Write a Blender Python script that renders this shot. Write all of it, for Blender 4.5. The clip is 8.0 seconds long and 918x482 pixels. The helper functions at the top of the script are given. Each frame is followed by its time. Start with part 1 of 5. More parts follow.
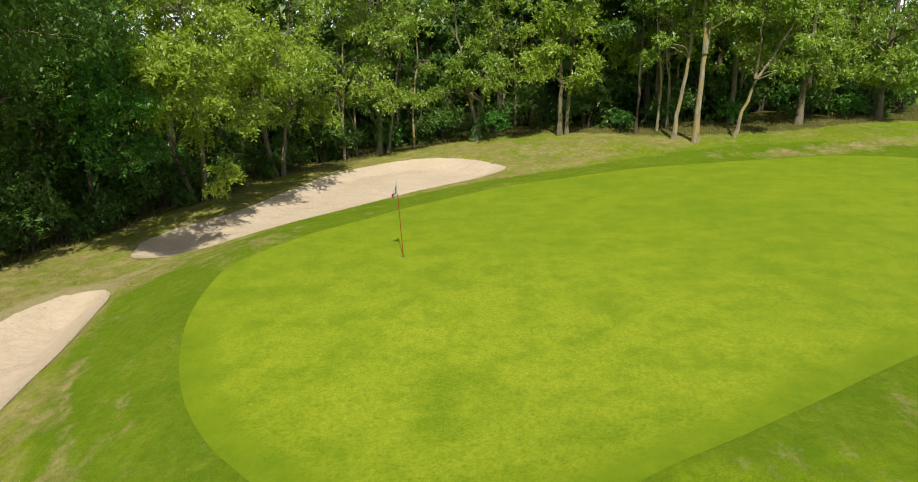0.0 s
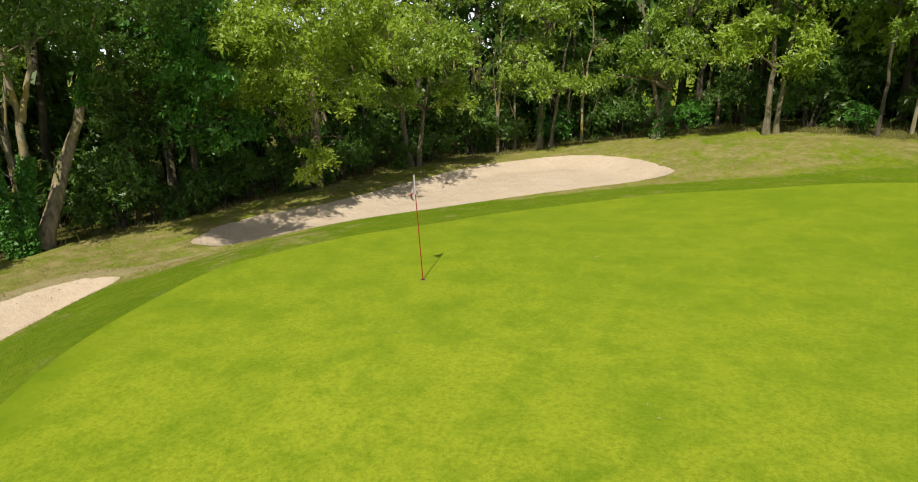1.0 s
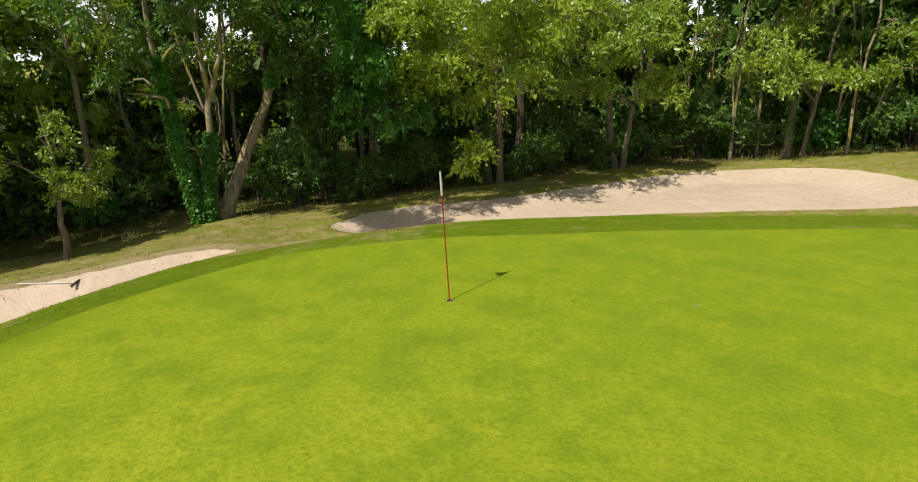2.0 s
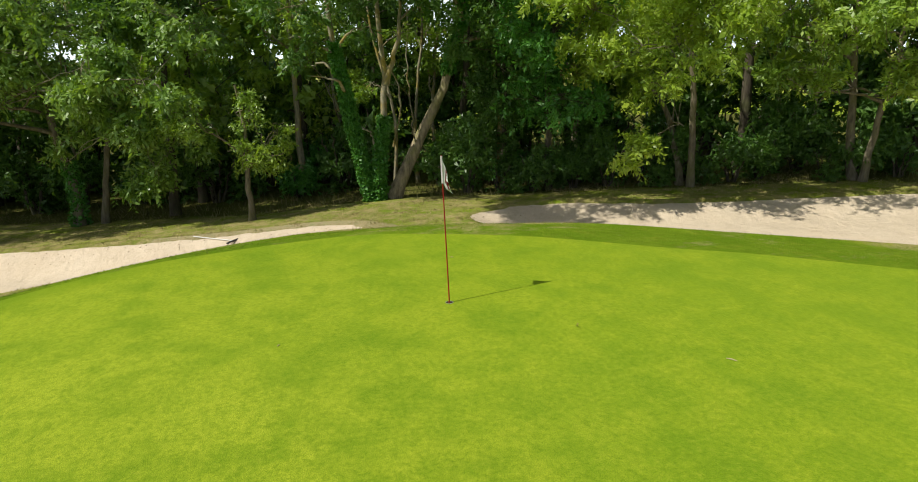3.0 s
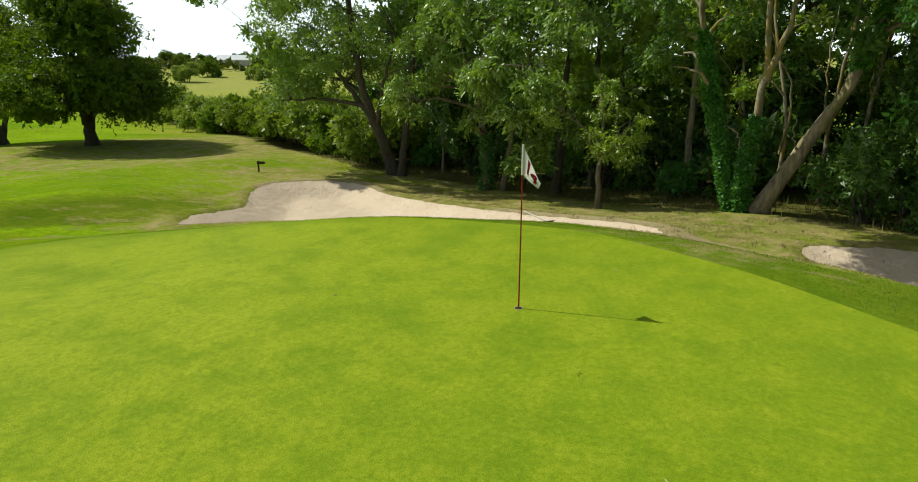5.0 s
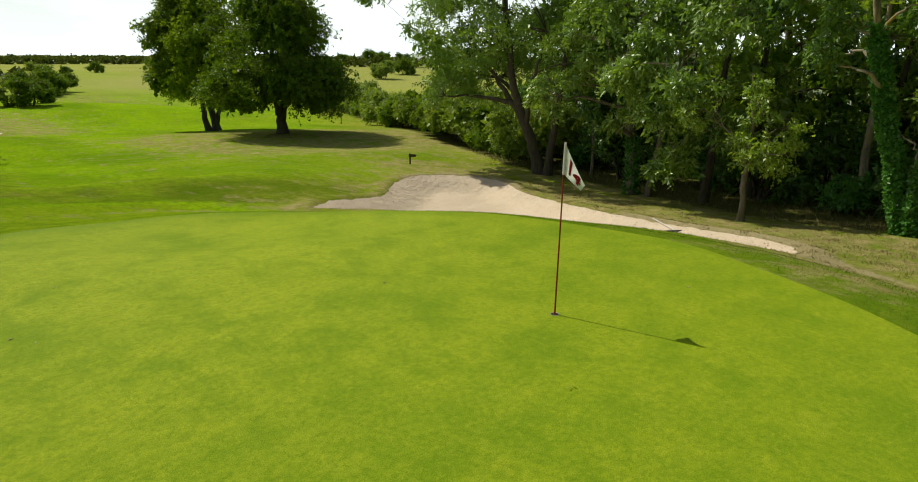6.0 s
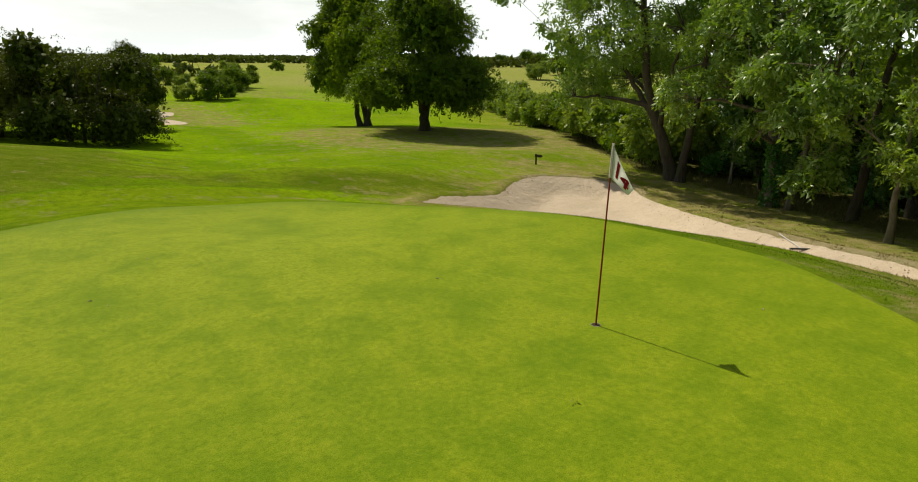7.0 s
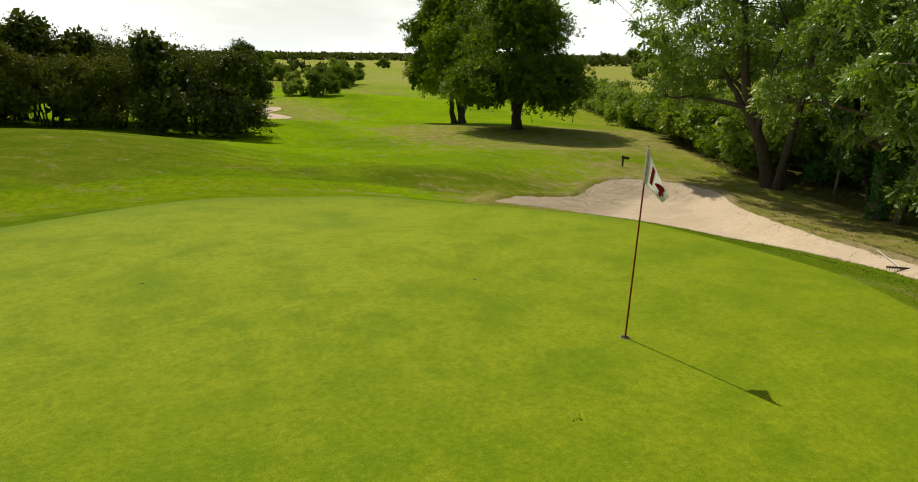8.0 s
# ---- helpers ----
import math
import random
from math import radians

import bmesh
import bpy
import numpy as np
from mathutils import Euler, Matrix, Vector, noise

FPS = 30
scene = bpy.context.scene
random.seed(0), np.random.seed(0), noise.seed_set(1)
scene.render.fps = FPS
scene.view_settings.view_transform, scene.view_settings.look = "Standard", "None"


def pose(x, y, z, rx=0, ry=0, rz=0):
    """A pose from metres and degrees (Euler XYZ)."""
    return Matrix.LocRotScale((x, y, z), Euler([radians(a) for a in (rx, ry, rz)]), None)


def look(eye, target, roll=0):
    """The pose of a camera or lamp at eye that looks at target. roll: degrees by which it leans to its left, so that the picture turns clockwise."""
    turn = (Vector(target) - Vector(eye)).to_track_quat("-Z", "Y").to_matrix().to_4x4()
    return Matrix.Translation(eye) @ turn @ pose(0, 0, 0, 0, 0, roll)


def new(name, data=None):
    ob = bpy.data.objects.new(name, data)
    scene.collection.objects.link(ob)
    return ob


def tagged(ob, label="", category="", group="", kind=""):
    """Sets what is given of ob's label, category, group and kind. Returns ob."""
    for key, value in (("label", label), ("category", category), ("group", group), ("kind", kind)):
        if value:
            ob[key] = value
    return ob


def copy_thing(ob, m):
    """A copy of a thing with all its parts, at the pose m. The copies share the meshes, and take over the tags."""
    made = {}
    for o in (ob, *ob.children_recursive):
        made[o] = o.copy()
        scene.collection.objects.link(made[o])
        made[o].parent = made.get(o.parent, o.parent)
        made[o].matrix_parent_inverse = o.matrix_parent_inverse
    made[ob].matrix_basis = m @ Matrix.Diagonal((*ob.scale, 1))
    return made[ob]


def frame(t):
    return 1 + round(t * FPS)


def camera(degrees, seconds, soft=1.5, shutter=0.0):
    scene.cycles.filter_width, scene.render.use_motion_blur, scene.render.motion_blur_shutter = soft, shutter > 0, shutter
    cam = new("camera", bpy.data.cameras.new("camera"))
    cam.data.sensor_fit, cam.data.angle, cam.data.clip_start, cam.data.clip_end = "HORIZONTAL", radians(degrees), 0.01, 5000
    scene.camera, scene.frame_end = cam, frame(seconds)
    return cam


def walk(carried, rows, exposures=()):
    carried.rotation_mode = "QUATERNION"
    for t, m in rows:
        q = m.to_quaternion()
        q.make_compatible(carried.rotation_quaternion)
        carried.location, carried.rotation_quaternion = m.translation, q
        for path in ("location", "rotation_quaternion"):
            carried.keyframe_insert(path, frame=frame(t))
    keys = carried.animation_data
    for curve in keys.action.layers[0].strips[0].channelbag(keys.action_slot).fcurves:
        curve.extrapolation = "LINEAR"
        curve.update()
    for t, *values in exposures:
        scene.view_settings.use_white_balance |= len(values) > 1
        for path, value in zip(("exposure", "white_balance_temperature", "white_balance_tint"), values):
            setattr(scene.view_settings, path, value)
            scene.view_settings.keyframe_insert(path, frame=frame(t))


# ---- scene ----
cam = camera(69.8, 8.0, soft=1.0)
PATH = [
    (0, (-0.688, 0.226, 5.275), (-0.602, 2.148, 4.729), -0.3),
    (0.5, (1.465, 3.276, 4.71), (1.232, 5.186, 4.163), -0.4),
    (1, (3.142, 5.856, 4.326), (2.536, 7.681, 3.777), -0.4),
    (1.5, (4.57, 8.124, 4.096), (3.572, 9.768, 3.548), -0.5),
    (3, (6.925, 14.339, 3.436), (5.126, 15.023, 2.892), -0.8),
    (3.5, (7.152, 16.071, 3.375), (5.252, 16.373, 2.829), -0.7),
    (4, (6.958, 17.579, 3.24), (5.034, 17.488, 2.702), -0.6),
    (4.5, (6.615, 18.883, 3.192), (4.746, 18.417, 2.654), -0.2),
    (5, (6.175, 19.866, 3.147), (4.413, 19.09, 2.607), -0.0),
    (6.5, (4.64, 21.766, 3.054), (3.316, 20.369, 2.511), 0.4),
    (7, (4.139, 22.089, 3.022), (2.981, 20.552, 2.479), 0.5),
    (7.5, (3.716, 22.313, 2.99), (2.716, 20.669, 2.446), 0.6),
    (8, (3.394, 22.415, 3.029), (2.484, 20.722, 2.478), 0.7),
]
# The clip's camera darkens its picture a little as it turns towards the sun, and its white balance drifts.
EXPOSURES = [(0.0, -0.13, 6500, 7), (2.0, -0.12, 6600, 12), (3.5, 0.02, 6200, 2), (5.0, -0.12, 6400, 2), (6.5, -0.32, 6850, 4), (8.0, -0.39, 7150, 6)]
walk(cam, [(t, look(eye, target, roll)) for t, eye, target, roll in PATH], EXPOSURES)

# ---- world, sun ----
SUN_FROM = Vector((0.05, -1.0, 1.15)).normalized()
world = bpy.data.worlds.new("sky")
scene.world = world
world.use_nodes = True
wn = world.node_tree
wn.nodes.clear()
w_out = wn.nodes.new("ShaderNodeOutputWorld")
w_bg = wn.nodes.new("ShaderNodeBackground")
w_sky = wn.nodes.new("ShaderNodeTexSky")
w_sky.sky_type = 'NISHITA'
w_sky.sun_disc = False
w_sky.sun_elevation = math.asin(SUN_FROM.z)
w_sky.sun_rotation = math.pi
w_sky.dust_density = 2.5
w_co = wn.nodes.new("ShaderNodeTexCoord")
w_map = wn.nodes.new("ShaderNodeMapping")
w_map.inputs["Scale"].default_value = (1, 1, 4.5)
w_noise = wn.nodes.new("ShaderNodeTexNoise")
w_noise.inputs["Scale"].default_value = 2.4
w_noise.inputs["Detail"].default_value = 7
w_noise.inputs["Roughness"].default_value = 0.6
w_cloud = wn.nodes.new("ShaderNodeMapRange")
w_cloud.inputs["From Min"].default_value = 0.38
w_cloud.inputs["From Max"].default_value = 0.68
w_sep = wn.nodes.new("ShaderNodeSeparateXYZ")
w_haze = wn.nodes.new("ShaderNodeMapRange")
w_haze.inputs["From Min"].default_value = 0.0
w_haze.inputs["From Max"].default_value = 0.2
w_haze.inputs["To Min"].default_value = 0.80
w_haze.inputs["To Max"].default_value = 0.06
w_veil = wn.nodes.new("ShaderNodeMixRGB")
w_veil.inputs["Color2"].default_value = (20.0, 21.6, 23.2, 1)
w_mix = wn.nodes.new("ShaderNodeMixRGB")
w_mix.inputs["Color2"].default_value = (24.0, 25.2, 26.2, 1)
w_part = wn.nodes.new("ShaderNodeMath")
w_part.operation = 'MULTIPLY'
wn.links.new(w_co.outputs["Generated"], w_map.inputs["Vector"])
wn.links.new(w_map.outputs["Vector"], w_noise.inputs["Vector"])
wn.links.new(w_noise.outputs["Fac"], w_cloud.inputs["Value"])
wn.links.new(w_co.outputs["Generated"], w_sep.inputs["Vector"])
wn.links.new(w_sep.outputs["Z"], w_haze.inputs["Value"])
wn.links.new(w_haze.outputs["Result"], w_veil.inputs["Fac"])
wn.links.new(w_sky.outputs["Color"], w_veil.inputs["Color1"])
wn.links.new(w_cloud.outputs["Result"], w_part.inputs[0])
wn.links.new(w_haze.outputs["Result"], w_part.inputs[1])
wn.links.new(w_part.outputs["Value"], w_mix.inputs["Fac"])
wn.links.new(w_veil.outputs["Color"], w_mix.inputs["Color1"])
wn.links.new(w_mix.outputs["Color"], w_bg.inputs["Color"])
w_bg.inputs["Strength"].default_value = 0.075
wn.links.new(w_bg.outputs["Background"], w_out.inputs["Surface"])

sun_data = bpy.data.lights.new("sun", 'SUN')
sun_data.energy = 5.4
sun_data.angle = radians(0.55)
sun_data.color = (1.0, 0.94, 0.82)
sun = new("sun", sun_data)
sun.matrix_world = look(SUN_FROM * 60, (0, 0, 0))


# ---- materials ----
class Mat:
    """A node material with a few short-hands."""

    def __init__(self, name, rough=0.8):
        self.m = bpy.data.materials.new(name)
        self.m.use_nodes = True
        self.n = self.m.node_tree.nodes
        self.b = self.n["Principled BSDF"]
        self.b.inputs["Roughness"].default_value = rough
        self.b.inputs["Specular IOR Level"].default_value = 0.3
        self.b.inputs["Diffuse Roughness"].default_value = 0.3

    def add(self, kind, **values):
        node = self.n.new("ShaderNode" + kind)
        for key, value in values.items():
            node.inputs[key.replace("_", " ")].default_value = value
        return node

    def link(self, a, b):
        self.m.node_tree.links.new(a, b)

    def place(self):
        return self.add("NewGeometry").outputs["Position"]

    def noise(self, scale, detail=4, rough=0.6, stretch=None):
        node = self.add("TexNoise", Scale=scale, Detail=detail, Roughness=rough)
        src = self.place()
        if stretch:
            mp = self.add("Mapping", Scale=stretch)
            self.link(src, mp.inputs["Vector"])
            src = mp.outputs["Vector"]
        self.link(src, node.inputs["Vector"])
        return node.outputs["Fac"]

    def span(self, value, lo, hi, a=0.0, b=1.0):
        node = self.add("MapRange", From_Min=lo, From_Max=hi, To_Min=a, To_Max=b)
        self.link(value, node.inputs["Value"])
        return node.outputs["Result"]

    def mix(self, fac, c1, c2, mode='MIX'):
        node = self.n.new("ShaderNodeMixRGB")
        node.blend_type = mode
        for v, key in ((fac, "Fac"), (c1, "Color1"), (c2, "Color2")):
            if hasattr(v, "is_output"):
                self.link(v, node.inputs[key])
            elif key == "Fac":
                node.inputs[key].default_value = v
            else:
                node.inputs[key].default_value = (*v, 1)
        return node.outputs["Color"]

    def math(self, op, a, b):
        node = self.n.new("ShaderNodeMath")
        node.operation = op
        for v, s in ((a, node.inputs[0]), (b, node.inputs[1])):
            if hasattr(v, "is_output"):
                self.link(v, s)
            else:
                s.default_value = v
        return node.outputs[0]

    def colour(self, c):
        if hasattr(c, "is_output"):
            self.link(c, self.b.inputs["Base Color"])
        else:
            self.b.inputs["Base Color"].default_value = (*c, 1)
        return self

    def bump(self, value, strength, distance):
        node = self.add("Bump", Strength=strength, Distance=distance)
        self.link(value, node.inputs["Height"])
        self.link(node.outputs["Normal"], self.b.inputs["Normal"])
        return self

    def attr(self, name):
        node = self.n.new("ShaderNodeAttribute")
        node.attribute_name = name
        return node


def mat_plain(name, c1, c2, scale, rough=0.7, bump=0.2, dist=0.01, metal=0.0):
    m = Mat(name, rough)
    n = m.noise(scale, 5)
    m.colour(m.mix(m.span(n, 0.3, 0.7), c1, c2)).bump(n, bump, dist)
    m.b.inputs["Metallic"].default_value = metal
    return m.m


def mat_green():
    """Close-mown putting surface: yellowish green with soft mottling."""
    m = Mat("putting_turf", 0.8)
    big, mid = m.noise(0.16, 3), m.noise(0.55, 5, 0.62)
    small, fine, grain = m.noise(2.6, 5, 0.68), m.noise(16, 5, 0.75), m.noise(90, 2, 0.7)
    c = m.mix(m.span(big, 0.36, 0.64), (0.238, 0.305, 0.0125), (0.150, 0.238, 0.0095))
    c = m.mix(m.span(mid, 0.46, 0.66, 0, 0.6), c, (0.260, 0.312, 0.0186))
    c = m.mix(m.span(mid, 0.33, 0.48, 0.75, 0), c, (0.120, 0.210, 0.0080))
    c = m.mix(m.span(small, 0.52, 0.68, 0, 0.5), c, (0.286, 0.330, 0.0261))
    c = m.mix(m.span(small, 0.3, 0.54, 0.42, 0), c, (0.122, 0.206, 0.0097))
    streak = m.noise(0.9, 6, 0.7, (0.55, 1.9, 1.0))
    c = m.mix(m.span(streak, 0.28, 0.52, 0.45, 0), c, (0.122, 0.215, 0.0105))
    c = m.mix(m.span(streak, 0.5, 0.74, 0, 0.45), c, (0.275, 0.322, 0.0270))
    c = m.mix(m.math('MULTIPLY', m.attr("pale").outputs["Fac"], m.span(mid, 0.25, 0.7, 0.35, 0.9)), c, (0.360, 0.410, 0.0380))
    blotch = m.noise(1.1, 6, 0.66)
    c = m.mix(m.span(blotch, 0.3, 0.52, 0.78, 0), c, (0.104, 0.195, 0.0085))
    c = m.mix(m.span(blotch, 0.55, 0.72, 0, 0.5), c, (0.310, 0.350, 0.0280))
    c = m.mix(m.span(m.noise(4.6, 5, 0.7), 0.32, 0.5, 0.4, 0), c, (0.105, 0.190, 0.0085))
    c = m.mix(m.span(fine, 0.34, 0.54, 0.62, 0), c, (0.080, 0.145, 0.0060))
    c = m.mix(m.span(fine, 0.53, 0.70, 0, 0.5), c, (0.322, 0.345, 0.0418))
    c = m.mix(m.span(grain, 0.38, 0.55, 0.6, 0), c, (0.070, 0.128, 0.0055))
    c = m.mix(m.span(m.noise(7, 5, 0.7), 0.34, 0.56, 0.28, 0), c, (0.105, 0.185, 0.0090))
    rim = m.math('ADD', m.attr("rim").outputs["Fac"], m.span(m.noise(1.3, 5, 0.7), 0.2, 0.8, -0.5, 0.5))
    c = m.mix(m.span(rim, 0.35, 0.95, 0, 0.9), c, m.mix(m.span(small, 0.3, 0.7), (0.095, 0.176, 0.0085), (0.170, 0.238, 0.0150)))
    c = m.mix(1.0, c, (0.99, 0.98, 0.75), 'MULTIPLY')
    m.colour(c).bump(m.math('ADD', m.math('MULTIPLY', fine, 0.8), grain), 0.5, 0.02)
    m.b.inputs["Specular IOR Level"].default_value = 0.02
    m.b.inputs["Specular Tint"].default_value = (0.62, 0.72, 0.10, 1)
    m.b.inputs["Roughness"].default_value = 0.6
    m.b.inputs["Diffuse Roughness"].default_value = 0.0
    m.link(m.span(m.attr("rim").outputs["Fac"], 0, 1, 0.34, 0.15), m.b.inputs["Sheen Weight"])
    m.b.inputs["Sheen Roughness"].default_value = 0.55
    m.b.inputs["Sheen Tint"].default_value = (0.66, 0.80, 0.08, 1)
    return m.m


def mat_ground():
    """Turf of the course; the masks say where it is fringe, fairway, dry or leaf litter."""
    m = Mat("course_turf", 0.9)
    zone = m.n.new("ShaderNodeSeparateColor")
    m.link(m.attr("zone").outputs["Color"], zone.inputs["Color"])
    fringe, dry, litter = zone.outputs["Red"], zone.outputs["Green"], zone.outputs["Blue"]
    frayed = m.span(m.noise(1.5, 7, 0.72), 0.25, 0.75, -0.5, 0.5)
    fringe = m.span(m.math('ADD', fringe, frayed), 0.3, 0.7)
    tattered = m.span(m.noise(0.9, 8, 0.75, (1.2, 0.8, 1)), 0.25, 0.75, -1.0, 1.0)
    dry = m.span(m.math('ADD', dry, tattered), 0.25, 0.8)
    lush = m.attr("lush").outputs["Fac"]
    big, mid = m.noise(0.09, 4), m.noise(0.7, 6, 0.68)
    fine, grain = m.noise(6, 6, 0.75), m.noise(45, 3, 0.7)
    field = m.noise(0.007, 3)
    c = m.mix(m.span(big, 0.35, 0.65), (0.190, 0.270, 0.012), (0.285, 0.310, 0.030))
    c = m.mix(m.span(mid, 0.42, 0.7, 0, 0.6), c, (0.360, 0.325, 0.0850))
    c = m.mix(lush, c, m.mix(m.span(mid, 0.3, 0.7), (0.180, 0.360, 0.004), (0.290, 0.440, 0.008)))
    c = m.mix(m.span(m.noise(0.16, 5, 0.6, (1, 0.45, 1)), 0.36, 0.56, 0.75, 0), c, (0.110, 0.225, 0.0060))
    c = m.mix(m.span(m.noise(0.11, 4, 0.6, (0.5, 1, 1)), 0.52, 0.7, 0, 0.6), c, (0.335, 0.410, 0.0240))
    # Far fields turn tan; distance haze is put into this paler colour too.
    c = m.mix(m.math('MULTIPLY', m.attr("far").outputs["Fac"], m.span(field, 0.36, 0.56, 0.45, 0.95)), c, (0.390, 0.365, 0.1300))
    apron = m.span(m.math('ADD', m.attr("apron").outputs["Fac"], m.span(mid, 0.25, 0.75, -0.12, 0.12)), 0.4, 0.6)
    c = m.mix(apron, c, m.mix(m.span(mid, 0.3, 0.7), (0.175, 0.290, 0.006), (0.250, 0.345, 0.012)))
    rough = m.span(m.math('ADD', m.attr("rough").outputs["Fac"], m.span(m.noise(0.5, 6, 0.7), 0.25, 0.75, -0.3, 0.3)), 0.3, 0.7)
    c = m.mix(rough, c, m.mix(m.span(mid, 0.35, 0.65), (0.080, 0.145, 0.006), (0.190, 0.225, 0.022)))
    f = m.mix(m.span(mid, 0.34, 0.66), (0.088, 0.178, 0.007), (0.160, 0.238, 0.014))
    f = m.mix(m.span(m.noise(1.8, 5, 0.7), 0.55, 0.75, 0, 0.55), f, (0.260, 0.255, 0.0279))
    c = m.mix(fringe, c, f)
    c = m.mix(m.span(m.noise(3.2, 5, 0.75, (1.6, 0.7, 1)), 0.32, 0.52, 0.6, 0), c, (0.078, 0.160, 0.0060))
    c = m.mix(m.span(m.noise(2.4, 6, 0.78, (0.7, 1.7, 1)), 0.54, 0.72, 0, 0.35), c, (0.320, 0.330, 0.0350))
    straw = m.mix(m.span(fine, 0.3, 0.7), (0.60, 0.46, 0.26), (0.33, 0.25, 0.115))
    straw = m.mix(m.span(m.noise(1.4, 6, 0.75), 0.40, 0.60, 0.7, 0), straw, (0.20, 0.155, 0.055))
    straw = m.mix(m.span(m.noise(0.8, 6, 0.75), 0.50, 0.66, 0, 0.7), straw, (0.17, 0.20, 0.028))
    c = m.mix(m.math('MULTIPLY', dry, m.span(m.noise(2.2, 6, 0.74), 0.32, 0.56, 0.15, 1.0)), c, straw)
    # Leaf litter; its dark colour also stands in for deep shade under the trees.
    shaded_duff = m.mix(m.span(fine, 0.3, 0.7), (0.055, 0.042, 0.0220), (0.120, 0.090, 0.0480))
    edge = m.math('ADD', litter, m.span(m.noise(1.6, 5, 0.7), 0.25, 0.75, -0.45, 0.45))
    c = m.mix(m.span(edge, 0.35, 0.7), c, shaded_duff)
    bare = m.mix(m.span(fine, 0.35, 0.65), (0.55, 0.44, 0.30), (0.33, 0.25, 0.14))
    c = m.mix(m.span(m.math('ADD', m.attr("worn").outputs["Fac"], m.span(m.noise(1.9, 7, 0.75), 0.25, 0.75, -0.6, 0.6)), 0.45, 0.7), c, bare)
    c = m.mix(m.span(fine, 0.36, 0.54, 0.5, 0), c, (0.068, 0.115, 0.0046))
    c = m.mix(m.span(grain, 0.34, 0.55, 0.4, 0), c, (0.047, 0.070, 0.0046))
    m.colour(c).bump(m.math('ADD', m.math('ADD', fine, m.math('MULTIPLY', mid, 1.5)), m.math('MULTIPLY', grain, 0.6)), 0.8, 0.09)
    m.b.inputs["Specular IOR Level"].default_value = 0.0
    m.b.inputs["Specular Tint"].default_value = (0.62, 0.72, 0.10, 1)
    m.b.inputs["Roughness"].default_value = 0.65
    m.b.inputs["Diffuse Roughness"].default_value = 0.0
    m.b.inputs["Sheen Weight"].default_value = 0.15
    m.b.inputs["Sheen Tint"].default_value = (0.66, 0.80, 0.08, 1)
    return m.m


def mat_sand():
    m = Mat("bunker_sand", 0.95)
    big, rake, grain = m.noise(0.5, 5), m.noise(5, 6, 0.7), m.noise(120, 2)
    prints, crumbs = m.noise(2.3, 4, 0.6), m.noise(34, 3, 0.7)
    c = m.mix(m.span(big, 0.3, 0.7), (0.555, 0.445, 0.330), (0.630, 0.520, 0.400))
    c = m.mix(m.span(rake, 0.50, 0.76, 0, 0.55), c, (0.40, 0.31, 0.215))
    c = m.mix(m.span(crumbs, 0.58, 0.72, 0, 0.7), c, (0.27, 0.20, 0.12))
    c = m.mix(m.span(grain, 0.3, 0.7, 0.25, 0), c, (0.40, 0.31, 0.22))
    m.colour(c).bump(m.math('ADD', m.math('ADD', rake, m.math('MULTIPLY', prints, 1.6)), m.math('MULTIPLY', crumbs, 0.5)), 0.6, 0.09)
    m.b.inputs["Diffuse Roughness"].default_value = 0.0
    return m.m


def mat_bark(name, c1, c2, moss=(0.10, 0.12, 0.03), much=0.4):
    m = Mat(name, 0.9)
    ridge = m.noise(9, 5, 0.7, (1, 1, 0.22))
    patch = m.noise(1.7, 5, 0.65)
    c = m.mix(m.span(ridge, 0.32, 0.68), c1, c2)
    c = m.mix(m.span(patch, 0.48, 0.66, 0, much), c, moss)
    m.colour(c).bump(ridge, 0.8, 0.03)
    return m.m


def mat_leaf(name, c1, c2, c3, glow=0.35, gloss=0.25):
    """Leaf: diffuse and translucent, each leaf a little different."""
    m = Mat(name, 0.55)
    geo = m.add("NewGeometry")
    rnd = geo.outputs["Random Per Island"]
    c = m.mix(m.span(rnd, 0, 1), c1, c2)
    c = m.mix(m.span(m.noise(0.45, 3), 0.38, 0.68, 0, 0.7), c, c3)
    obj = m.add("ObjectInfo").outputs["Random"]
    c = m.mix(m.span(obj, 0, 1, 0, 0.3), c, c3)
    m.colour(c)
    m.b.inputs["Specular IOR Level"].default_value = gloss
    m.b.inputs["Roughness"].default_value = 0.42
    tr = m.add("BsdfTranslucent")
    m.link(m.mix(1.0, c, (1.25, 1.2, 0.45), 'MULTIPLY'), tr.inputs["Color"])
    mx = m.add("MixShader", Fac=glow)
    out = m.n["Material Output"]
    m.link(m.b.outputs["BSDF"], mx.inputs[1])
    m.link(tr.outputs["BSDF"], mx.inputs[2])
    m.link(mx.outputs["Shader"], out.inputs["Surface"])
    return m.m


